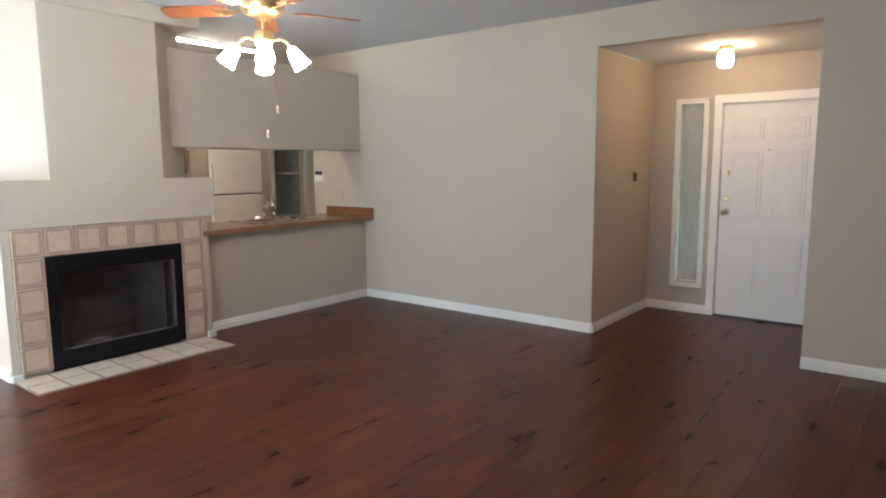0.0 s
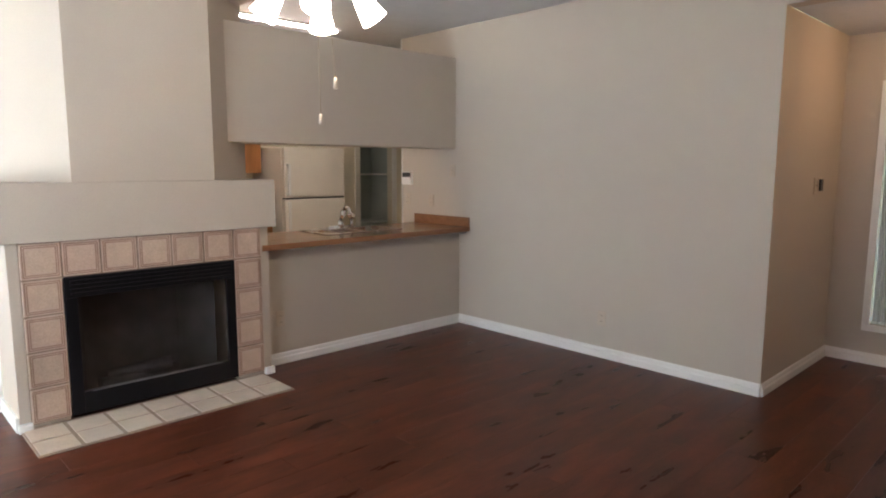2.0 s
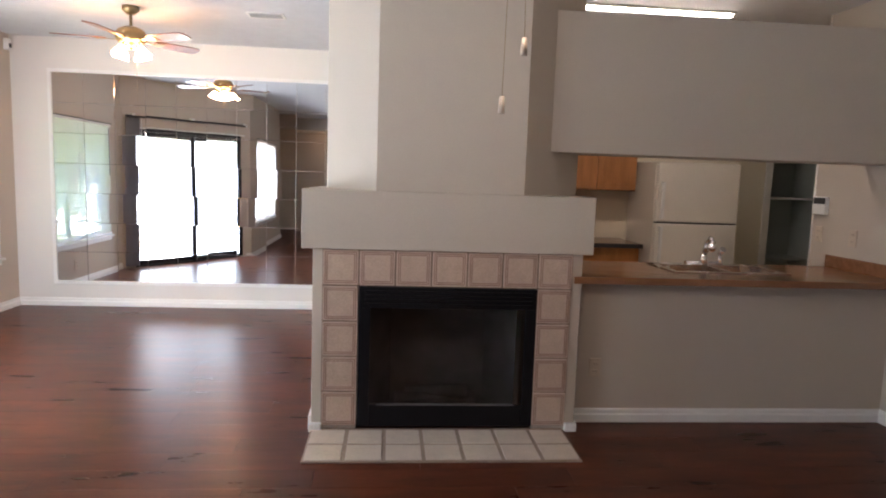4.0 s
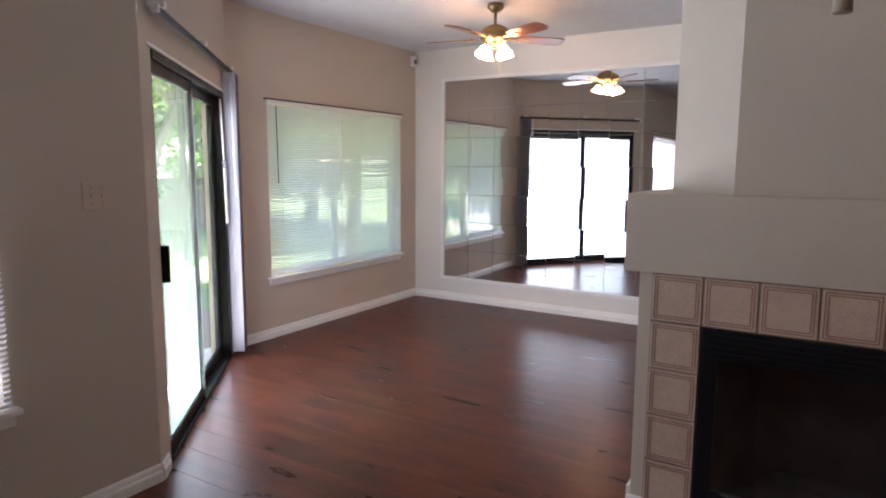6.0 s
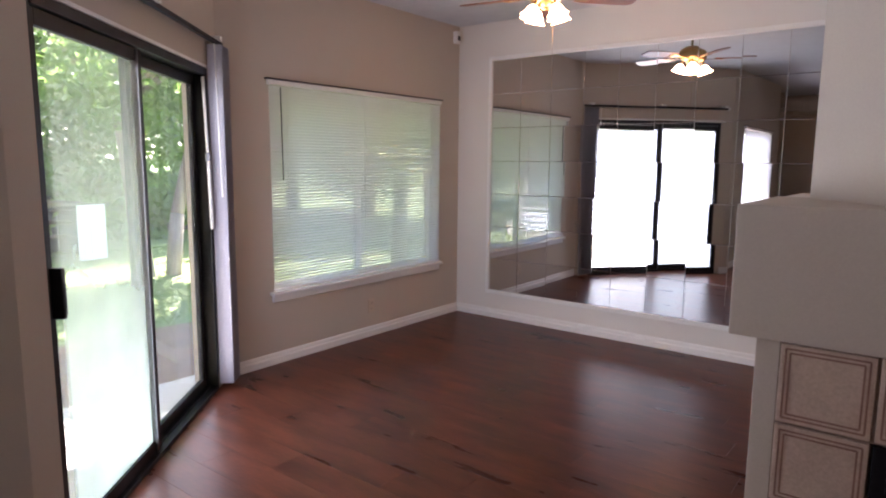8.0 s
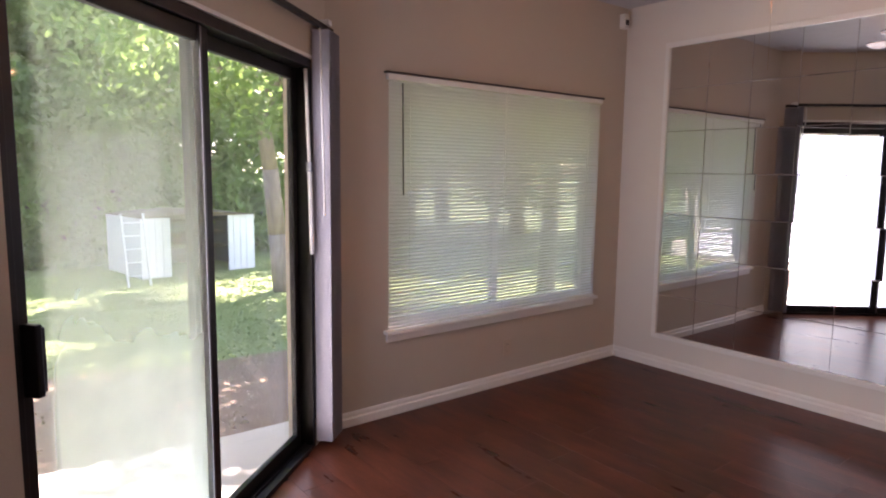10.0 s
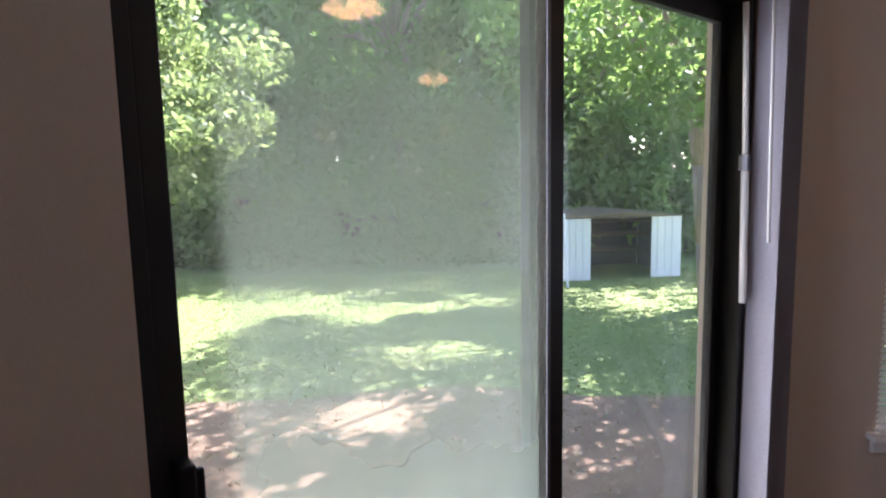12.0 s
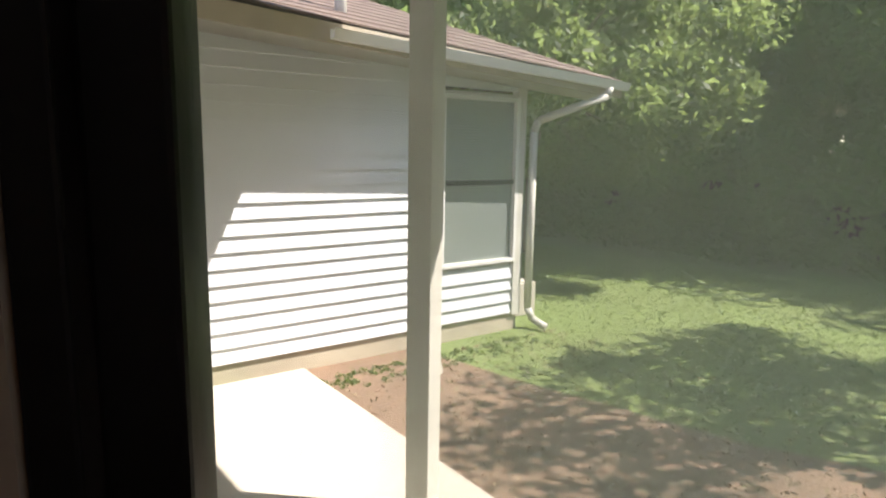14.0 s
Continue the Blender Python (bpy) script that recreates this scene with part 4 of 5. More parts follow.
window_with_blind("window_2", "wide white sliding window in the dining room", along((WX, 0), (0, 1)), 0.97, 2.835, 0.535, 2.0, "mini-blinds")
window_with_blind("window_3", "white sliding window in the living room", along((LX, 0), (0, 1)), W3A, W3B, 0.565, 2.0, "mini-blinds", tilt=-38)

# ---- patio door ----
DM = along(DO, DD)
pd = tagged(thing("door_2", "dark bronze sliding patio door with one fogged pane", "patio door", DM @ Matrix.Translation((0, -0.017, 0))), kind="structure")
bm = bmesh.new()
box(bm, 0.147, 0.168, 0.020, 0.13, 0.0, 2.028, 0.002), box(bm, 1.948, 1.979, 0.012, 0.13, 0.0, 2.028, 0.002), box(bm, 0.168, 1.948, 0.012, 0.13, 1.985, 2.028, 0.002)
box(bm, 0.168, 1.948, 0.012, 0.13, -0.02, 0.022, 0.002), box(bm, 0.168, 1.948, 0.055, 0.060, 0.022, 0.034), box(bm, 0.168, 1.948, 0.095, 0.10, 0.022, 0.034)
part("door_frame", bm, BRONZE, pd)


def sash(u0, u1, y, left, right):
    s = part("sash", box(box(box(box(bmesh.new(), u0, u0 + left, y, y + 0.03, 0.03, 1.982, 0.003), u1 - right, u1, y, y + 0.03, 0.03, 1.982, 0.003), u0 + left, u1 - right, y, y + 0.03, 0.03, 0.088, 0.003), u0 + left, u1 - right, y, y + 0.03, 1.925, 1.982, 0.003), BRONZE, pd)
    return s


s1, s2 = sash(0.170, 1.060, 0.030, 0.035, 0.060), sash(1.005, 1.946, 0.082, 0.055, 0.045)
g1 = part("fogged_pane", box(bmesh.new(), 0.203, 1.002, 0.042, 0.048, 0.086, 1.927), FOGGED, s1, "fogged double glass, milky with streaks, lower haze imitating patio glare")
g2 = part("clear_pane", box(bmesh.new(), 1.058, 1.903, 0.094, 0.100, 0.086, 1.927), CLEAR, s2, "streaky clear glass")
g1.visible_shadow = g2.visible_shadow = False
bm = bmesh.new()
box(bm, 0.178, 0.200, -0.014, 0.031, 0.916, 1.10, 0.005), box(bm, 0.198, 0.212, -0.010, 0.002, 0.925, 1.09, 0.004)
part("pull_handle", bm, BLACK, s1, "black pull handle")
part("meeting_strip", box(bmesh.new(), 0.988, 0.999, 0.018, 0.050, 0.035, 1.98), ALU, s1, "grey weather strip")
solid("trim_patio_door", box(bmesh.new(), 0.085, 1.995, -0.010, 0.018, 2.0305, 2.048, 0.003), TRIM, "thin white trim above the patio door", "trim", m=DM)
vb = thing("vertical_blind", "vertical blind with lilac-grey vanes drawn aside", "blind", DM)
bm = bmesh.new()
box(bm, 0.10, 2.15, -0.062, -0.036, 2.182, 2.208, 0.004)
part("headrail", bm, BRONZE, vb, "dark bronze aluminium track")
part("end_cap", box(bmesh.new(), 0.072, 0.10, -0.066, -0.032, 2.176, 2.214, 0.004), WHITE_PL, vb, "pale plastic end cap")
for u in (0.14, 1.08, 2.05):
    part("bracket", box(bmesh.new(), u - 0.025, u + 0.025, -0.08, -0.0005, 2.205, 2.232, 0.003), WHITE_PL, vb)
van = bmesh.new()
pr = [(-0.044, 0.0), (-0.022, 0.0035), (0.0, 0.005), (0.022, 0.0035), (0.044, 0.0)]
ends = [[van.verts.new((x, y, z)) for y, x in pr] for z in (0.035, 2.172)]
for k in range(4):
    van.faces.new((ends[0][k], ends[0][k + 1], ends[1][k + 1], ends[1][k])).smooth = True
van = mesh_of(van, "vane", VANE)
for k in range(16):
    piece("vane", van, vb, pose(1.975 + k * 0.0105, -0.056, 0, 0, 0, rng.gauss(0, 3.0)))
bm = bmesh.new()
tube(bm, (1.935, -0.07, 2.17), (1.94, -0.085, 1.25), 0.005, seg=8)
part("wand", bm, WHITE_PL, vb, "white plastic control wand")
bar = thing("security_bar", "white metal security bar leaning along the door jamb", "security bar", DM)
bm = bmesh.new()
tube(bm, (1.925, 0.004, 1.975), (1.938, -0.006, 1.50), 0.009, seg=10), tube(bm, (1.938, -0.006, 1.50), (1.946, -0.012, 1.05), 0.012, seg=10)
part("rod", bm, WHITE_PL, bar)
part("clamp", box(bmesh.new(), 1.926, 1.950, -0.020, 0.010, 1.47, 1.52, 0.003), ALU, bar)

# ---- outside: ground, patio ----
bm = bmesh.new()
vs = [bm.verts.new(p) for p in ((-400, -400, -0.2), (400, -400, -0.2), (400, 400, -0.2), (-400, 400, -0.2))]
bm.faces.new(vs)
solid("ground", bm, EARTH, "patchy lawn with bare earth near the patio", "ground")
bm = bmesh.new()
sec = [(-8.33, -4.36), (-7.85, -2.27), (-7.75, -1.81), (-7.56, 0.09), (-7.54, 0.84), (-6.95, 0.70), (-5.5, -0.95), (-5.5, -4.66), (-7.13, -4.66)]
lo, hi = [bm.verts.new((x, y, -0.3)) for x, y in sec], [bm.verts.new((x, y, -0.12)) for x, y in sec]
bm.faces.new(hi), bm.faces.new(lo[::-1])
for k in range(len(sec)):
    bm.faces.new((lo[k], lo[(k + 1) % len(sec)], hi[(k + 1) % len(sec)], hi[k]))
solid("pavement_patio", bm, CONCRETE, "pale concrete patio slab outside the door", "patio")

bm = bmesh.new()
rim = []
for k in range(40):
    a = 2 * math.pi * k / 40
    r_ = 1 + 0.12 * math.sin(3 * a + 1) + 0.07 * math.sin(7 * a) + 0.05 * math.sin(11 * a + 2)
    rim.append(bm.verts.new((-8.45 + 1.15 * r_ * math.cos(a), -1.6 + 3.6 * r_ * math.sin(a), -0.194)))
bm.faces.new(rim)
solid("ground_bare_earth", bm, DIRT, "bare reddish earth with dry litter beside the patio", "ground")

# unseen eave added to keep direct sun off the dining blind
solid("trim_sun_block", box(bmesh.new(), WX - 0.70, WX - 0.152, 0.75, 3.6, 2.34, 2.46, 0.01), EXT_TRIM, "unseen weathered white eave added to shade the dining window", "eave")

# ---- neighbouring wing ----
WO, WD = (-7.49, -4.72), (-0.97140, 0.23745)
WM = along(WO, WD)
wing = thing("house_wing", "low house wing with white lap siding and brown roof", "house", WM)
WL = 3.10
part("wall_core", box(bmesh.new(), -1.2, WL, 0.02, 3.2, -0.2, 1.96), EXT_TRIM, wing)
part("foundation", box(bmesh.new(), -1.2, WL + 0.01, 0.002, 0.02, -0.22, -0.02), BRICKPAINT, wing, "tan painted foundation")
EXP = 0.112


def board(u0, u1):
    bm = bmesh.new()
    vs = [bm.verts.new(p) for u in (u0, u1) for p in ((u, -0.022, 0.0), (u, 0.018, 0.0), (u, 0.018, EXP + 0.012), (u, 0.002, EXP + 0.012))]
    for q in ((0, 1, 2, 3), (7, 6, 5, 4), (0, 4, 5, 1), (0, 3, 7, 4), (3, 2, 6, 7), (1, 5, 6, 2)):
        bm.faces.new([vs[i] for i in q])
    return mesh_of(bm, "siding_board", SIDING)


full, lft, rgt = board(-1.2, WL), board(-1.2, 2.20), board(3.05, WL)
for k in range(20):
    z = -0.03 + k * EXP
    if z + EXP > 0.46 and z < 1.93:
        piece("siding_board", lft, wing, pose(0, 0, z)), piece("siding_board", rgt, wing, pose(0, 0, z))
    else:
        piece("siding_board", full, wing, pose(0, 0, z))
part("corner_board", box(bmesh.new(), WL - 0.07, WL + 0.03, -0.03, 0.06, -0.05, 2.03, 0.004), EXT_TRIM, wing)
ww = part("window", box(box(box(box(bmesh.new(), 2.20, 2.235, -0.034, 0.03, 0.46, 1.93, 0.004), 3.015, 3.05, -0.034, 0.03, 0.46, 1.93, 0.004), 2.235, 3.015, -0.034, 0.03, 1.895, 1.93, 0.004), 2.235, 3.015, -0.034, 0.03, 0.46, 0.495, 0.004), TRIM, wing, "white sash window with a closed blind")
part("sash_bar", box(bmesh.new(), 2.235, 3.015, -0.012, 0.02, 1.17, 1.21, 0.003), DARK_PL, ww)
part("pane", box(bmesh.new(), 2.235, 3.015, 0.006, 0.010, 0.495, 1.895), GLASS, ww)
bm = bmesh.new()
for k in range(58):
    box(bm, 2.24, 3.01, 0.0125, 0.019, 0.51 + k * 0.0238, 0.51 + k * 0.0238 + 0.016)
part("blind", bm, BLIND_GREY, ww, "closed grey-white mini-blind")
roof = part("roof", bmesh.new(), ROOF, wing)
bm = bmesh.new()
vs = [bm.verts.new(p) for p in ((-1.3, -0.44, 2.42), (WL + 0.82, -0.44, 2.09), (WL + 0.82, 3.2, 2.09), (-1.3, 1.9, 3.20), (WL - 0.9, 1.6, 2.95), (-1.3, 3.2, 2.44))]
bm.faces.new((vs[0], vs[1], vs[4], vs[3])), bm.faces.new((vs[1], vs[2], vs[4])), bm.faces.new((vs[3], vs[4], vs[2], vs[5]))
bmesh.ops.solidify(bm, geom=bm.faces[:], thickness=0.03)
bm.to_mesh(roof.data)
bm.free()
for k in range(9):
    f0, f1 = k / 9.0, (k + 1) / 9.0
    bm = bmesh.new()
    e0 = [Vector((-1.3, -0.44, 2.435)).lerp(Vector((-1.3, 1.9, 3.215)), f) for f in (f0, f1 + 0.02)]
    e1 = [Vector((WL + 0.82, -0.44, 2.105)).lerp(Vector((WL - 0.9, 1.6, 2.965)), f) for f in (f0, f1 + 0.02)]
    up = Vector((0, 0, 0.012))
    q = [bm.verts.new(v) for v in (e0[0] + up, e1[0] + up, e1[1], e0[1], e0[0], e1[0])]
    bm.faces.new(q[:4]), bm.faces.new((q[4], q[5], q[1], q[0]))
    part("shingle_course", bm, ROOF, roof)
bm = bmesh.new()
for u0, u1, za, zb in ((-1.3, WL + 0.82, 2.42, 2.09),):
    for y0, y1, dz0, dz1 in ((-0.44, -0.415, -0.13, 0.0),):
        vs = [bm.verts.new(p) for p in ((u0, y0, za + dz0), (u1, y0, zb + dz0), (u1, y0, zb + dz1), (u0, y0, za + dz1), (u0, y1, za + dz0), (u1, y1, zb + dz0), (u1, y1, zb + dz1), (u0, y1, za + dz1))]
        for q in ((0, 1, 2, 3), (7, 6, 5, 4), (0, 4, 5, 1), (3, 2, 6, 7), (1, 5, 6, 2), (0, 3, 7, 4)):
            bm.faces.new([vs[i] for i in q])
part("fascia", bm, BRICKPAINT, wing, "tan weathered fascia board")
part("vent_pipe", tube(bmesh.new(), (1.35, 0.10, 2.30), (1.35, 0.10, 2.95), 0.045), EXT_TRIM, wing, "white plumbing vent pipe")
bm = bmesh.new()
vs = [bm.verts.new(p) for p in ((-1.3, -0.42, 2.29), (WL + 0.8, -0.42, 1.97), (WL + 0.8, 0.0, 1.97), (-1.3, 0.0, 2.29))]
bm.faces.new(vs)
bmesh.ops.solidify(bm, geom=bm.faces[:], thickness=0.02)
part("eave_soffit", bm, EXT_TRIM, wing)
bm = bmesh.new()
for u0, u1, z0, z1 in ((1.0, WL + 0.85, 2.20, 2.06),):
    rows = [[bm.verts.new((u, y, z + dz)) for y, dz in ((-0.441, 0.03), (-0.441, -0.035), (-0.49, -0.035), (-0.52, 0.03), (-0.515, 0.03), (-0.487, -0.03), (-0.446, -0.03), (-0.446, 0.03))] for u, z in ((u0, z0), (u1, z1))]
    for k in range(8):
        bm.faces.new((rows[0][k], rows[0][(k + 1) % 8], rows[1][(k + 1) % 8], rows[1][k]))
    bm.faces.new(rows[0]), bm.faces.new(rows[1][::-1])
part("gutter", bm, TRIM, wing, "white metal gutter")
bm = bmesh.new()
dp = [(3.72, -0.47, 2.04), (3.70, -0.46, 1.97), (WL + 0.13, -0.08, 1.74), (WL + 0.10, -0.06, 1.64), (WL + 0.10, -0.06, 0.0), (WL + 0.13, -0.10, -0.10), (WL + 0.18, -0.24, -0.16)]
for a, b in zip(dp, dp[1:]):
    tube(bm, a, b, 0.036, seg=8)
part("downspout", bm, EXT_TRIM, wing)
ac = thing("utility_box", "small grey concrete utility block beside the house corner", "block", WM)
part("body", box(bmesh.new(), WL + 0.22, WL + 0.55, 0.30, 0.62, -0.2, 0.14, 0.01), CONCRETE, ac)

# ---- porch of this house ----
porch = thing("porch_roof", "white porch roof on a painted post above the patio", "porch", Matrix())
bm = bmesh.new()
sec = [(-7.78, -4.42), (-8.56, -3.86), (-8.14, -1.62), (-7.72, 0.62), (-7.15, 0.62), (-5.73, -0.98), (-5.73, -4.1), (-6.30, -4.12), (-6.30, -4.75)]
lo, hi = [bm.verts.new((x, y, 2.50)) for x, y in sec], [bm.verts.new((x, y, 2.62)) for x, y in sec]
bm.faces.new(hi), bm.faces.new(lo[::-1])
for k in range(len(sec)):
    bm.faces.new((lo[k], lo[(k + 1) % len(sec)], hi[(k + 1) % len(sec)], hi[k]))
part("roof_deck", bm, EXT_TRIM, porch)
bm = bmesh.new()
box(bm, -0.055, 0.055, -0.055, 0.055, -0.12, 2.50, 0.006)
pst = part("post", bm, EXT_TRIM, porch, "white painted square post")
pst.matrix_basis = pose(-7.53, -2.46, 0, 0, 0, 14)

# ---- shed, ladder, fence ----
shed = thing("garden_shed", "small white metal shed with an open dark doorway", "shed", pose(-14.1, 1.25, -0.2, 0, 0, 8))
bm = bmesh.new()
box(bm, -0.03, 0.0, 0.0, 0.42, 0, 0.92, 0.004), box(bm, -0.03, 0.0, 1.38, 1.82, 0, 0.92, 0.004), box(bm, -1.4, 0.0, -0.03, 0.0, 0, 0.92), box(bm, -1.4, 0.0, 1.82, 1.85, 0, 0.92), box(bm, -1.43, -1.4, 0, 1.82, 0, 0.92)
part("shell", bm, SHED, shed)
for y in (0.10, 0.20, 0.31, 1.48, 1.60, 1.71):
    part("rib", box(bmesh.new(), 0.0, 0.012, y - 0.012, y + 0.012, 0.0, 0.92, 0.003), SHED, shed)
bm = bmesh.new()
vs = [bm.verts.new(p) for x in (0.03, -1.5) for p in ((x, -0.04, 0.922), (x, 0.92, 1.0), (x, 1.88, 0.922))]
bm.faces.new((vs[0], vs[1], vs[4], vs[3])), bm.faces.new((vs[1], vs[2], vs[5], vs[4])), bm.faces.new((vs[0], vs[2], vs[1]))
part("roof", bm, FENCE, shed, "weathered brown roof")
for z in (0.30, 0.55, 0.76):
    part("shelf", box(bmesh.new(), -1.39, -0.9, 0.03, 1.8, z, z + 0.02), FENCE, shed)
# dark sheets on the white inner walls imitate the doorway's shade
part("shade_lining", box(box(box(bmesh.new(), -1.395, -1.385, 0.02, 1.80, 0.0, 0.9), -1.38, -0.04, 0.003, 0.012, 0.0, 0.9), -1.38, -0.04, 1.806, 1.815, 0.0, 0.9), DARK_PL, shed, "dark sheets imitating the shade inside the shed")
ladder = thing("ladder", "white step ladder leaning by the shed", "ladder", pose(-13.5, 1.05, -0.2, 0, -12, 5))
for y in (-0.15, 0.15):
    part("rail", box(bmesh.new(), -0.02, 0.02, y - 0.012, y + 0.012, 0, 1.05, 0.003), SHED, ladder)
for k in range(5):
    part("rung", box(bmesh.new(), -0.02, 0.02, -0.14, 0.14, 0.15 + k * 0.19, 0.17 + k * 0.19, 0.002), SHED, ladder)
fence = thing("wooden_fence", "weathered dark wooden board fence along the lawn", "fence")
pk = mesh_of(box(bmesh.new(), -0.012, 0.012, -0.0735, 0.0735, 0, 1.35, 0.004), "fence_board", FENCE)
for k in range(150):
    piece("fence_board", pk, fence, pose(-17.4, -13.0 + k * 0.145, -0.2, 0, rng.gauss(0, 0.5), rng.gauss(0, 2)))
for z in (0.2, 0.9):
    part("fence_rail", box(bmesh.new(), -17.46, -17.415, -13.0, 8.6, z, z + 0.09), FENCE, fence)


# ---- trees ----
def leaves(name, clumps, per, size, material, seed, squash=0.75):
    """A crown of many small bent leaves scattered round clump centres."""
    g = np.random.default_rng(seed)
    c = np.repeat(np.array([p[:3] for p in clumps]), per, 0)
    r = np.repeat(np.array([p[3] for p in clumps]), per)
    d = g.normal(size=(len(c), 3))
    d /= np.linalg.norm(d, axis=1, keepdims=True)
    p = c + d * (r * g.random(len(c)) ** 0.45)[:, None] * np.array([1, 1, squash])
    a = g.normal(size=(len(c), 3))
    a /= np.linalg.norm(a, axis=1, keepdims=True)
    b = np.cross(a, g.normal(size=(len(c), 3)))
    b /= np.linalg.norm(b, axis=1, keepdims=True)
    s = (size * (0.6 + 0.8 * g.random(len(c))))[:, None]
    v = np.stack([p - a * s, p - b * s * 0.45, p + a * s, p + b * s * 0.45], 1).reshape(-1, 3)
    me = bpy.data.meshes.new(name)
    me.from_pydata(v.tolist(), [], [(4 * k, 4 * k + 1, 4 * k + 2, 4 * k + 3) for k in range(len(c))])
    me.materials.append(material)
    return me


def tree(label, m, trunk, radius, clumps, per, size, material, seed, group="trees"):
    """trunk: points of the bole; limbs run from its top to the clumps."""
    t = thing("tree", label, "tree", m, group)
    bm = bmesh.new()
    for k, (a, b) in enumerate(zip(trunk, trunk[1:])):
        tube(bm, a, b, radius * (1 - 0.5 * k / len(trunk)), radius * (1 - 0.5 * (k + 1) / len(trunk)), 12)
    part("trunk", bm, BARK, t)
    bm = bmesh.new()
    for c in clumps[::3]:
        a = Vector(trunk[-1]).lerp(Vector(trunk[-2]), 0.35)
        mid = a.lerp(Vector(c[:3]), 0.5) + Vector((0, 0, 0.25))
        tube(bm, a, mid, radius * 0.32, radius * 0.18, 6), tube(bm, mid, c[:3], radius * 0.18, 0.01, 6)
    part("limb", bm, BARK, t)
    ob = new("crown", leaves("crown", clumps, per, size, material, seed))
    ob.parent = t
    return t


def clump_cloud(seed, n, cx, cy, cz, rx, ry, rz, r0, r1):
    g = random.Random(seed)
    out = []
    while len(out) < n:
        x, y, z = (g.uniform(-1, 1) for _ in range(3))
        if 0.2 < x * x + y * y + z * z < 1:
            out.append((cx + x * rx, cy + y * ry, cz + z * rz, g.uniform(r0, r1)))
    return out


tree("leaning shade tree with pale bark behind the patio", pose(-12.1, 2.58, -0.2), [(0, 0, 0), (-0.05, -0.05, 0.8), (0.1, -0.2, 1.7), (0.45, -0.5, 2.7)], 0.14,
     clump_cloud(1, 85, 0.3, -0.5, 4.0, 3.0, 2.9, 1.75, 0.35, 0.75), 400, 0.06, LEAF, 2)
tree("leaning second stem of the shade tree", pose(-12.0, 2.95, -0.2), [(0, 0, 0), (0.0, 0.1, 0.9), (0.05, 0.35, 1.9), (0.2, 0.8, 2.9)], 0.11,
     clump_cloud(3, 45, 0.2, 1.2, 4.1, 2.1, 2.2, 1.6, 0.35, 0.7), 260, 0.052, LEAF, 4)
tree("young tree with pale green hanging leaves beside the wing", pose(-14.4, -6.4, -0.2), [(0, 0, 0), (0.1, 0.1, 1.2), (0.2, 0.3, 2.4)], 0.10,
     clump_cloud(5, 80, 1.0, 1.6, 2.75, 1.9, 2.0, 1.5, 0.3, 0.6), 240, 0.06, LEAF_PALE, 6)
big = tree("tall dense backyard tree with dark foliage", pose(-18.6, -1.5, -0.2), [(0, 0, 0), (0.1, 0, 1.5), (0, 0.1, 3.2), (0.1, 0, 4.5)], 0.2,
           clump_cloud(7, 150, 0, 0, 4.7, 3.0, 3.0, 4.2, 0.5, 1.0), 85, 0.12, LEAF, 8)
for k, (x, y, s, r) in enumerate(((-18.2, 3.2, 1.0, 40), (-19.0, 7.8, 1.1, 100), (-18.4, -6.0, 1.05, 160), (-17.6, -10.2, 1.0, 220), (-15.2, -13.2, 1.0, 20), (-11.5, -15.5, 1.05, 75),
                                  (-21.5, 1.0, 1.35, 130), (-21.8, -4.0, 1.35, 200), (-21.0, -9.5, 1.3, 280), (-20.5, 12.0, 1.3, 310), (-16.5, 11.5, 1.1, 60), (-12.5, 13.5, 1.1, 15))):
    big.scale = (s, s, s)
    copy_thing(big, pose(x, y, -0.2, 0, 0, r))
big.scale = (1, 1, 1)
tree("small dense tree shading the dining window", pose(-9.7, 5.3, -0.2), [(0, 0, 0), (0.05, 0.0, 1.2), (0.0, 0.1, 2.4), (0.1, 0.1, 3.4)], 0.13,
     clump_cloud(31, 120, 0.3, 0.0, 4.7, 2.1, 2.4, 2.5, 0.5, 0.85), 170, 0.09, LEAF, 32)
# understorey along the fence
bm_clumps = clump_cloud(11, 380, -16.5, -3.0, 1.0, 0.8, 9.5, 2.3, 0.3, 0.75)
bm_clumps += clump_cloud(17, 190, -16.3, -3.0, 0.7, 0.5, 9.5, 1.0, 0.3, 0.6)
bm_clumps += clump_cloud(13, 200, -18.0, -3.0, 3.0, 0.9, 11.0, 1.6, 0.5, 0.95)
hedge = new("shrubs", leaves("shrubs", bm_clumps, 85, 0.10, LEAF, 12))
tagged(hedge, "dark green shrubs along the fence", "shrubs", kind="stuff")
# lawn blades
g = np.random.default_rng(21)
n_ = 90000
x, y = -8.4 - 6.8 * g.random(n_) ** 0.9, -9.5 + 15 * g.random(n_)
bare = (x > -9.6 + 0.5 * np.sin(y * 1.7)) & (g.random(n_) > 0.16)
x, y = x[~bare], y[~bare]
far = np.hypot(x + 10.2, y + 4.6) > 0.2
keep = ~((y < -3.95 - (x + 10.5) * 0.237) & (x > -10.6))
x, y = x[keep], y[keep]
hgt, ang = 0.010 + 0.018 * g.random(len(x)) ** 2, 2 * np.pi * g.random(len(x))
lean, wd = 0.03 * g.normal(size=(len(x), 2)), 0.007
base_ = np.stack([x, y, np.full(len(x), -0.2)], 1)
off = np.stack([np.cos(ang) * wd, np.sin(ang) * wd, np.zeros(len(x))], 1)
tip = base_ + np.stack([lean[:, 0], lean[:, 1], hgt], 1)
v = np.stack([base_ - off, base_ + off, tip], 1).reshape(-1, 3)
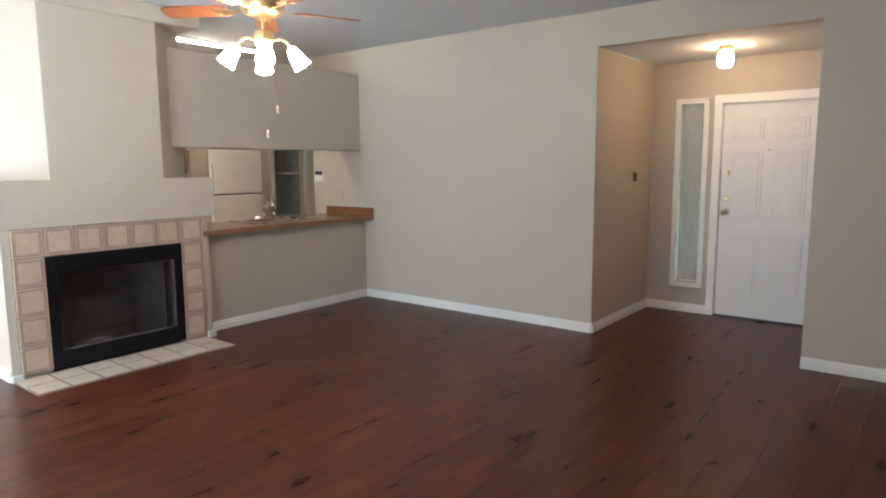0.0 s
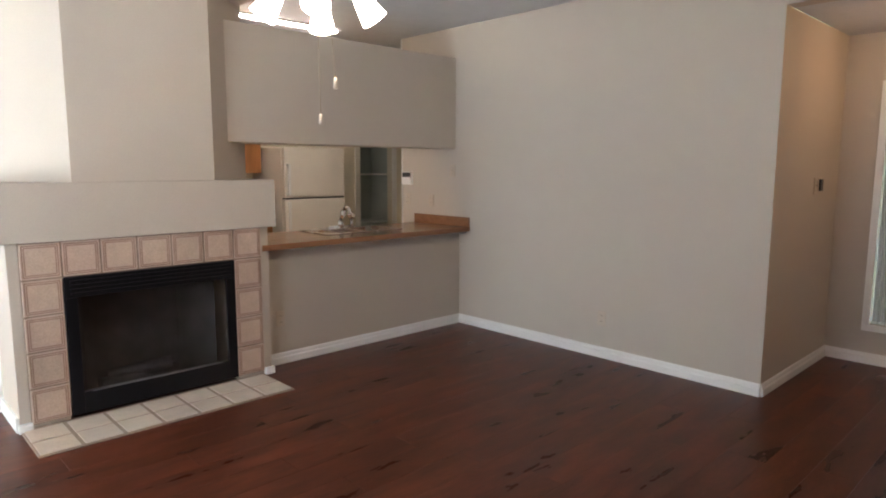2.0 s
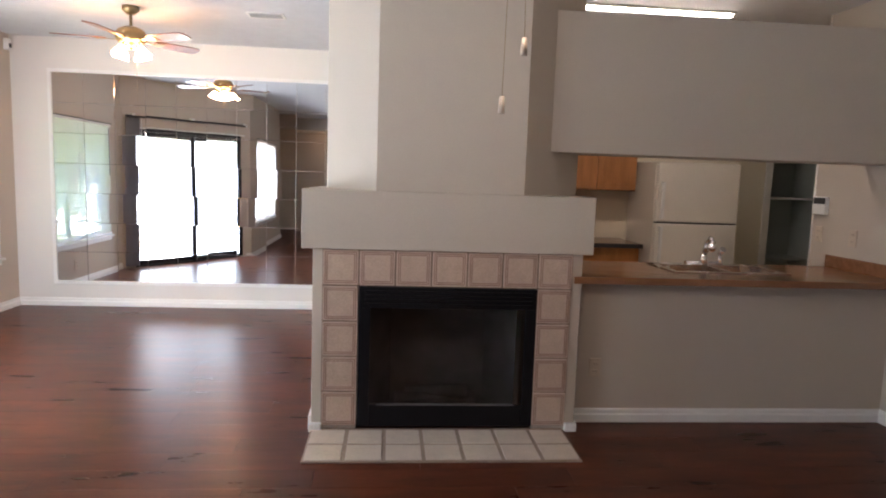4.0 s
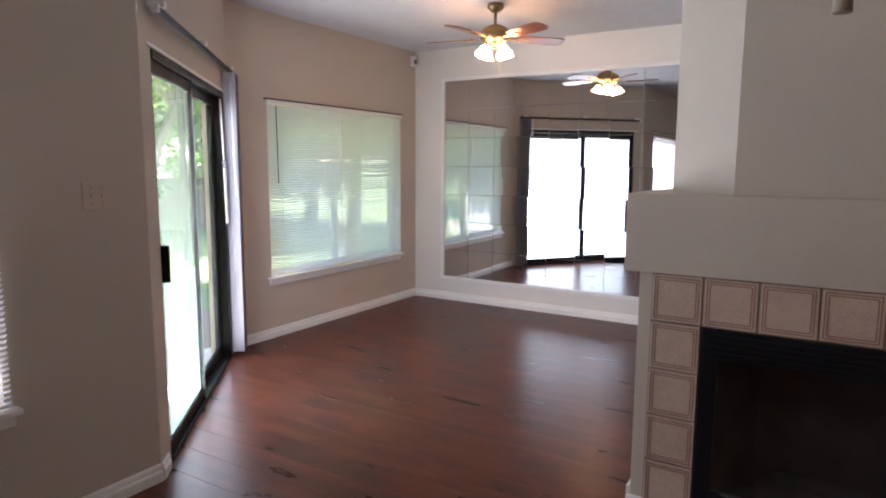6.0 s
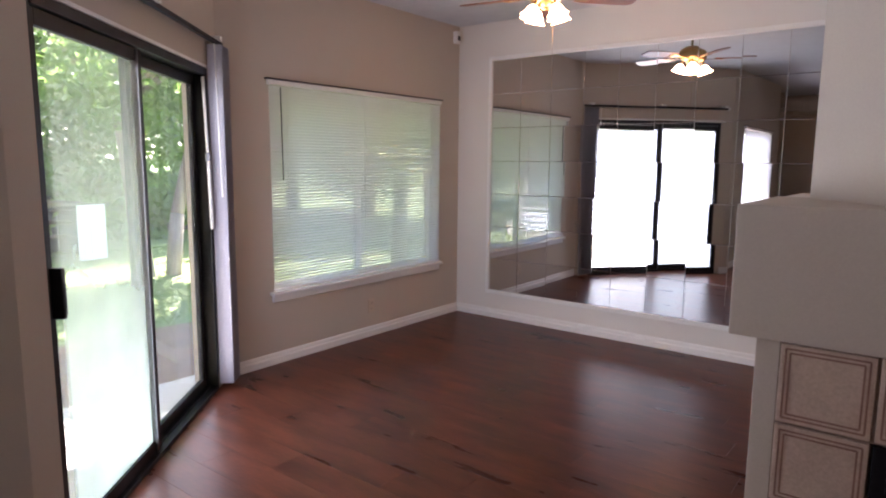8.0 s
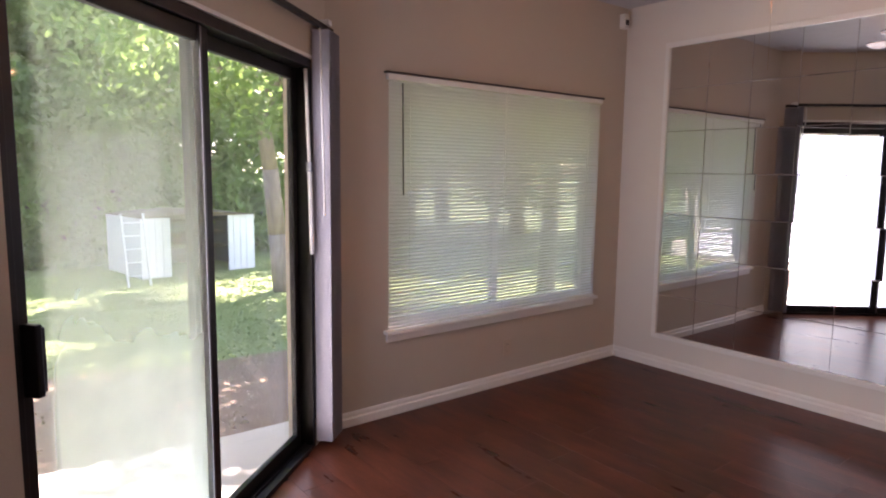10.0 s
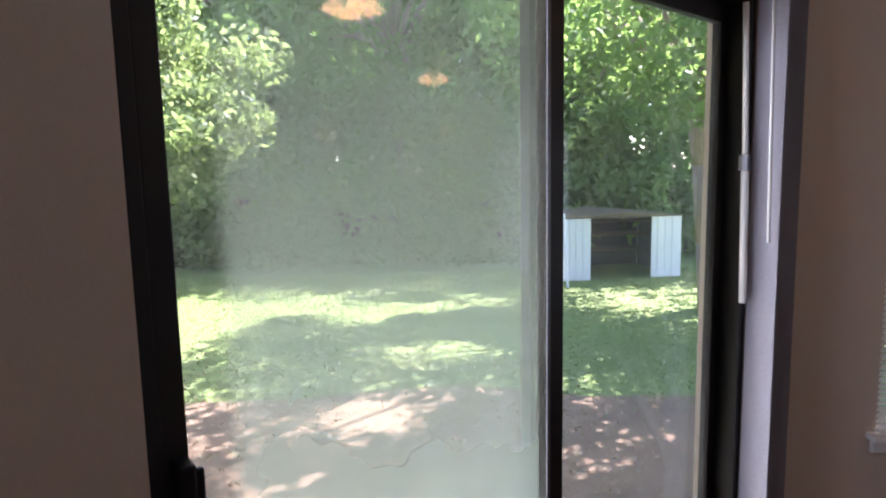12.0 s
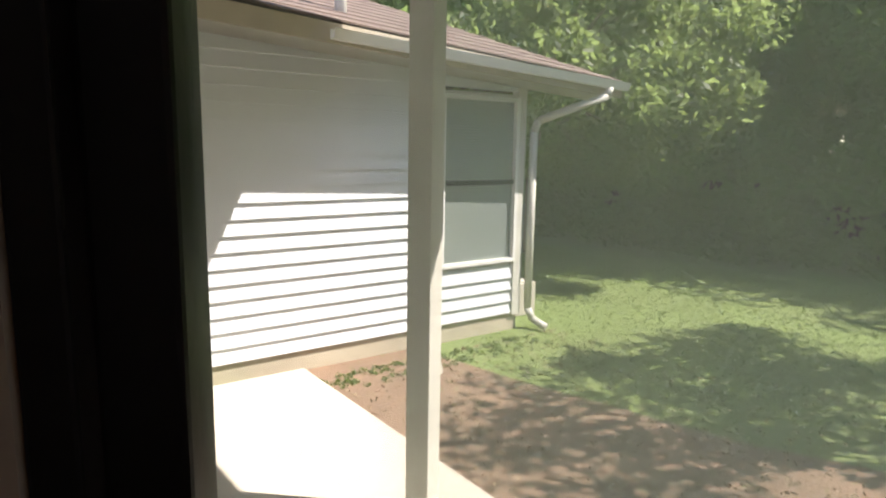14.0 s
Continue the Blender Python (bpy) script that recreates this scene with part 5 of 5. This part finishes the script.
me = bpy.data.meshes.new("grass")
me.from_pydata(v.tolist(), [], [(3 * k, 3 * k + 1, 3 * k + 2) for k in range(len(x))])
me.materials.append(GRASS)
tagged(new("grass", me), "short uneven green lawn grass", "grass", kind="stuff")

wx = -7.9 - 2.4 * g.random(1500)
wy = -4.5 - (wx + 7.53) * 0.2444 + 0.06 + 0.30 * g.random(1500) ** 1.5
pts = [(float(a), float(b), -0.185, 0.04) for a, b in zip(wx[:130], wy[:130])]
weeds = new("weeds", leaves("weeds", pts, 16, 0.014, LEAF_PALE, 41, 0.5))
tagged(weeds, "low straggly weeds along the wing foundation", "weeds", kind="stuff")

# dry litter on the bare earth
lx_, ly_ = -7.8 - 2.9 * g.random(1400), -4.1 + 4.6 * g.random(1400)
ly_ = np.maximum(ly_, -4.45 - (lx_ + 7.49) * 0.2444)
off_slab = lx_ < -7.72 - 0.21 * np.clip(-ly_ - 1.8, 0, 3)
pts = [(float(a), float(b), -0.188, 0.03) for a, b in zip(lx_[off_slab], ly_[off_slab])]
tagged(new("leaf_litter", leaves("leaf_litter", pts, 3, 0.012, DRY, 43, 0.3)), "dry tan leaf litter scattered on bare earth", "leaf litter", kind="stuff")
stone = bmesh.new()
box(stone, -0.07, 0.07, -0.05, 0.05, -0.03, 0.06, 0.018)
solid("stone", stone, CONCRETE, "small pale stone lying on the bare earth", "stone", kind="", m=pose(-9.05, -3.72, -0.19, 8, 14, 25))

# ---- floor ----
bm = bmesh.new()
sec = [(0.1, BACK - 0.1), (FARX - 0.1, BACK - 0.1), (FARX - 0.1, JOG), (LX - 0.05, JOG), (LX - 0.05, DO[1] - 0.02), (WX - 0.05, WY - 0.02), (WX - 0.05, MY + 0.1), (1.6, MY + 0.1), (1.6, 0.9), (0.1, 0.9), (0.1, ALC0 + 0.1), (1.48, ALC0 + 0.1), (1.48, ALC1 - 0.1), (0.1, ALC1 - 0.1)]
lo, hi = [bm.verts.new((x, y, -0.06)) for x, y in sec], [bm.verts.new((x, y, -0.010)) for x, y in sec]
bm.faces.new(hi), bm.faces.new(lo[::-1])
for k in range(len(sec)):
    bm.faces.new((lo[k], lo[(k + 1) % len(sec)], hi[(k + 1) % len(sec)], hi[k]))
floor = solid("floor", bm, SUBFLOOR, "dark red-brown laminate plank floor", "floor")
bm = bmesh.new()
box(bm, -3.3, 1.5, 0.12, MY, -0.0095, -0.001)
solid("floor_kitchen", bm, CONCRETE, "plain pale kitchen floor", "floor")
PW, PL = 0.192, 1.285
planks = {}


def plank(length):
    key = round(length, 3)
    if key not in planks:
        bm = bmesh.new()
        e = 0.0008
        b = [bm.verts.new(p) for p in ((0.0006, 0.0006, -0.0095), (key - 0.0006, 0.0006, -0.0095), (key - 0.0006, PW - 0.0006, -0.0095), (0.0006, PW - 0.0006, -0.0095))]
        m_ = [bm.verts.new((v.co.x, v.co.y, -0.0003)) for v in b]
        t = [bm.verts.new(p) for p in ((e, e, 0), (key - e, e, 0), (key - e, PW - e, 0), (e, PW - e, 0))]
        bm.faces.new(t)
        for k in range(4):
            bm.faces.new((b[k], b[(k + 1) % 4], m_[(k + 1) % 4], m_[k])), bm.faces.new((m_[k], m_[(k + 1) % 4], t[(k + 1) % 4], t[k]))
        planks[key] = mesh_of(bm, "plank", PLANK)
    return planks[key]


row = 0
y = BACK
while y < MY - 0.01:
    c = y + PW / 2
    left = FARX if c < JOG else LX - 0.02 if c < DO[1] else DO[0] - (c - DO[1]) * 0.6550 / 0.7557 - 0.05 if c < WY - 0.03 else WX - 0.02
    right = ALCX + 0.1 if ALC1 < c < ALC0 else 0.02 if c < 0.10 else -3.30
    x = left
    first = True
    while x < right - 0.01:
        length = PL * ((0.31 + 0.37 * row) % 0.83 + 0.17) if first else PL
        length = min(length, right - x)
        if length > 0.02:
            piece("plank", plank(length), floor, Matrix.Translation((x, y, 0)))
        x += length
        first = False
    y += PW
    row += 1
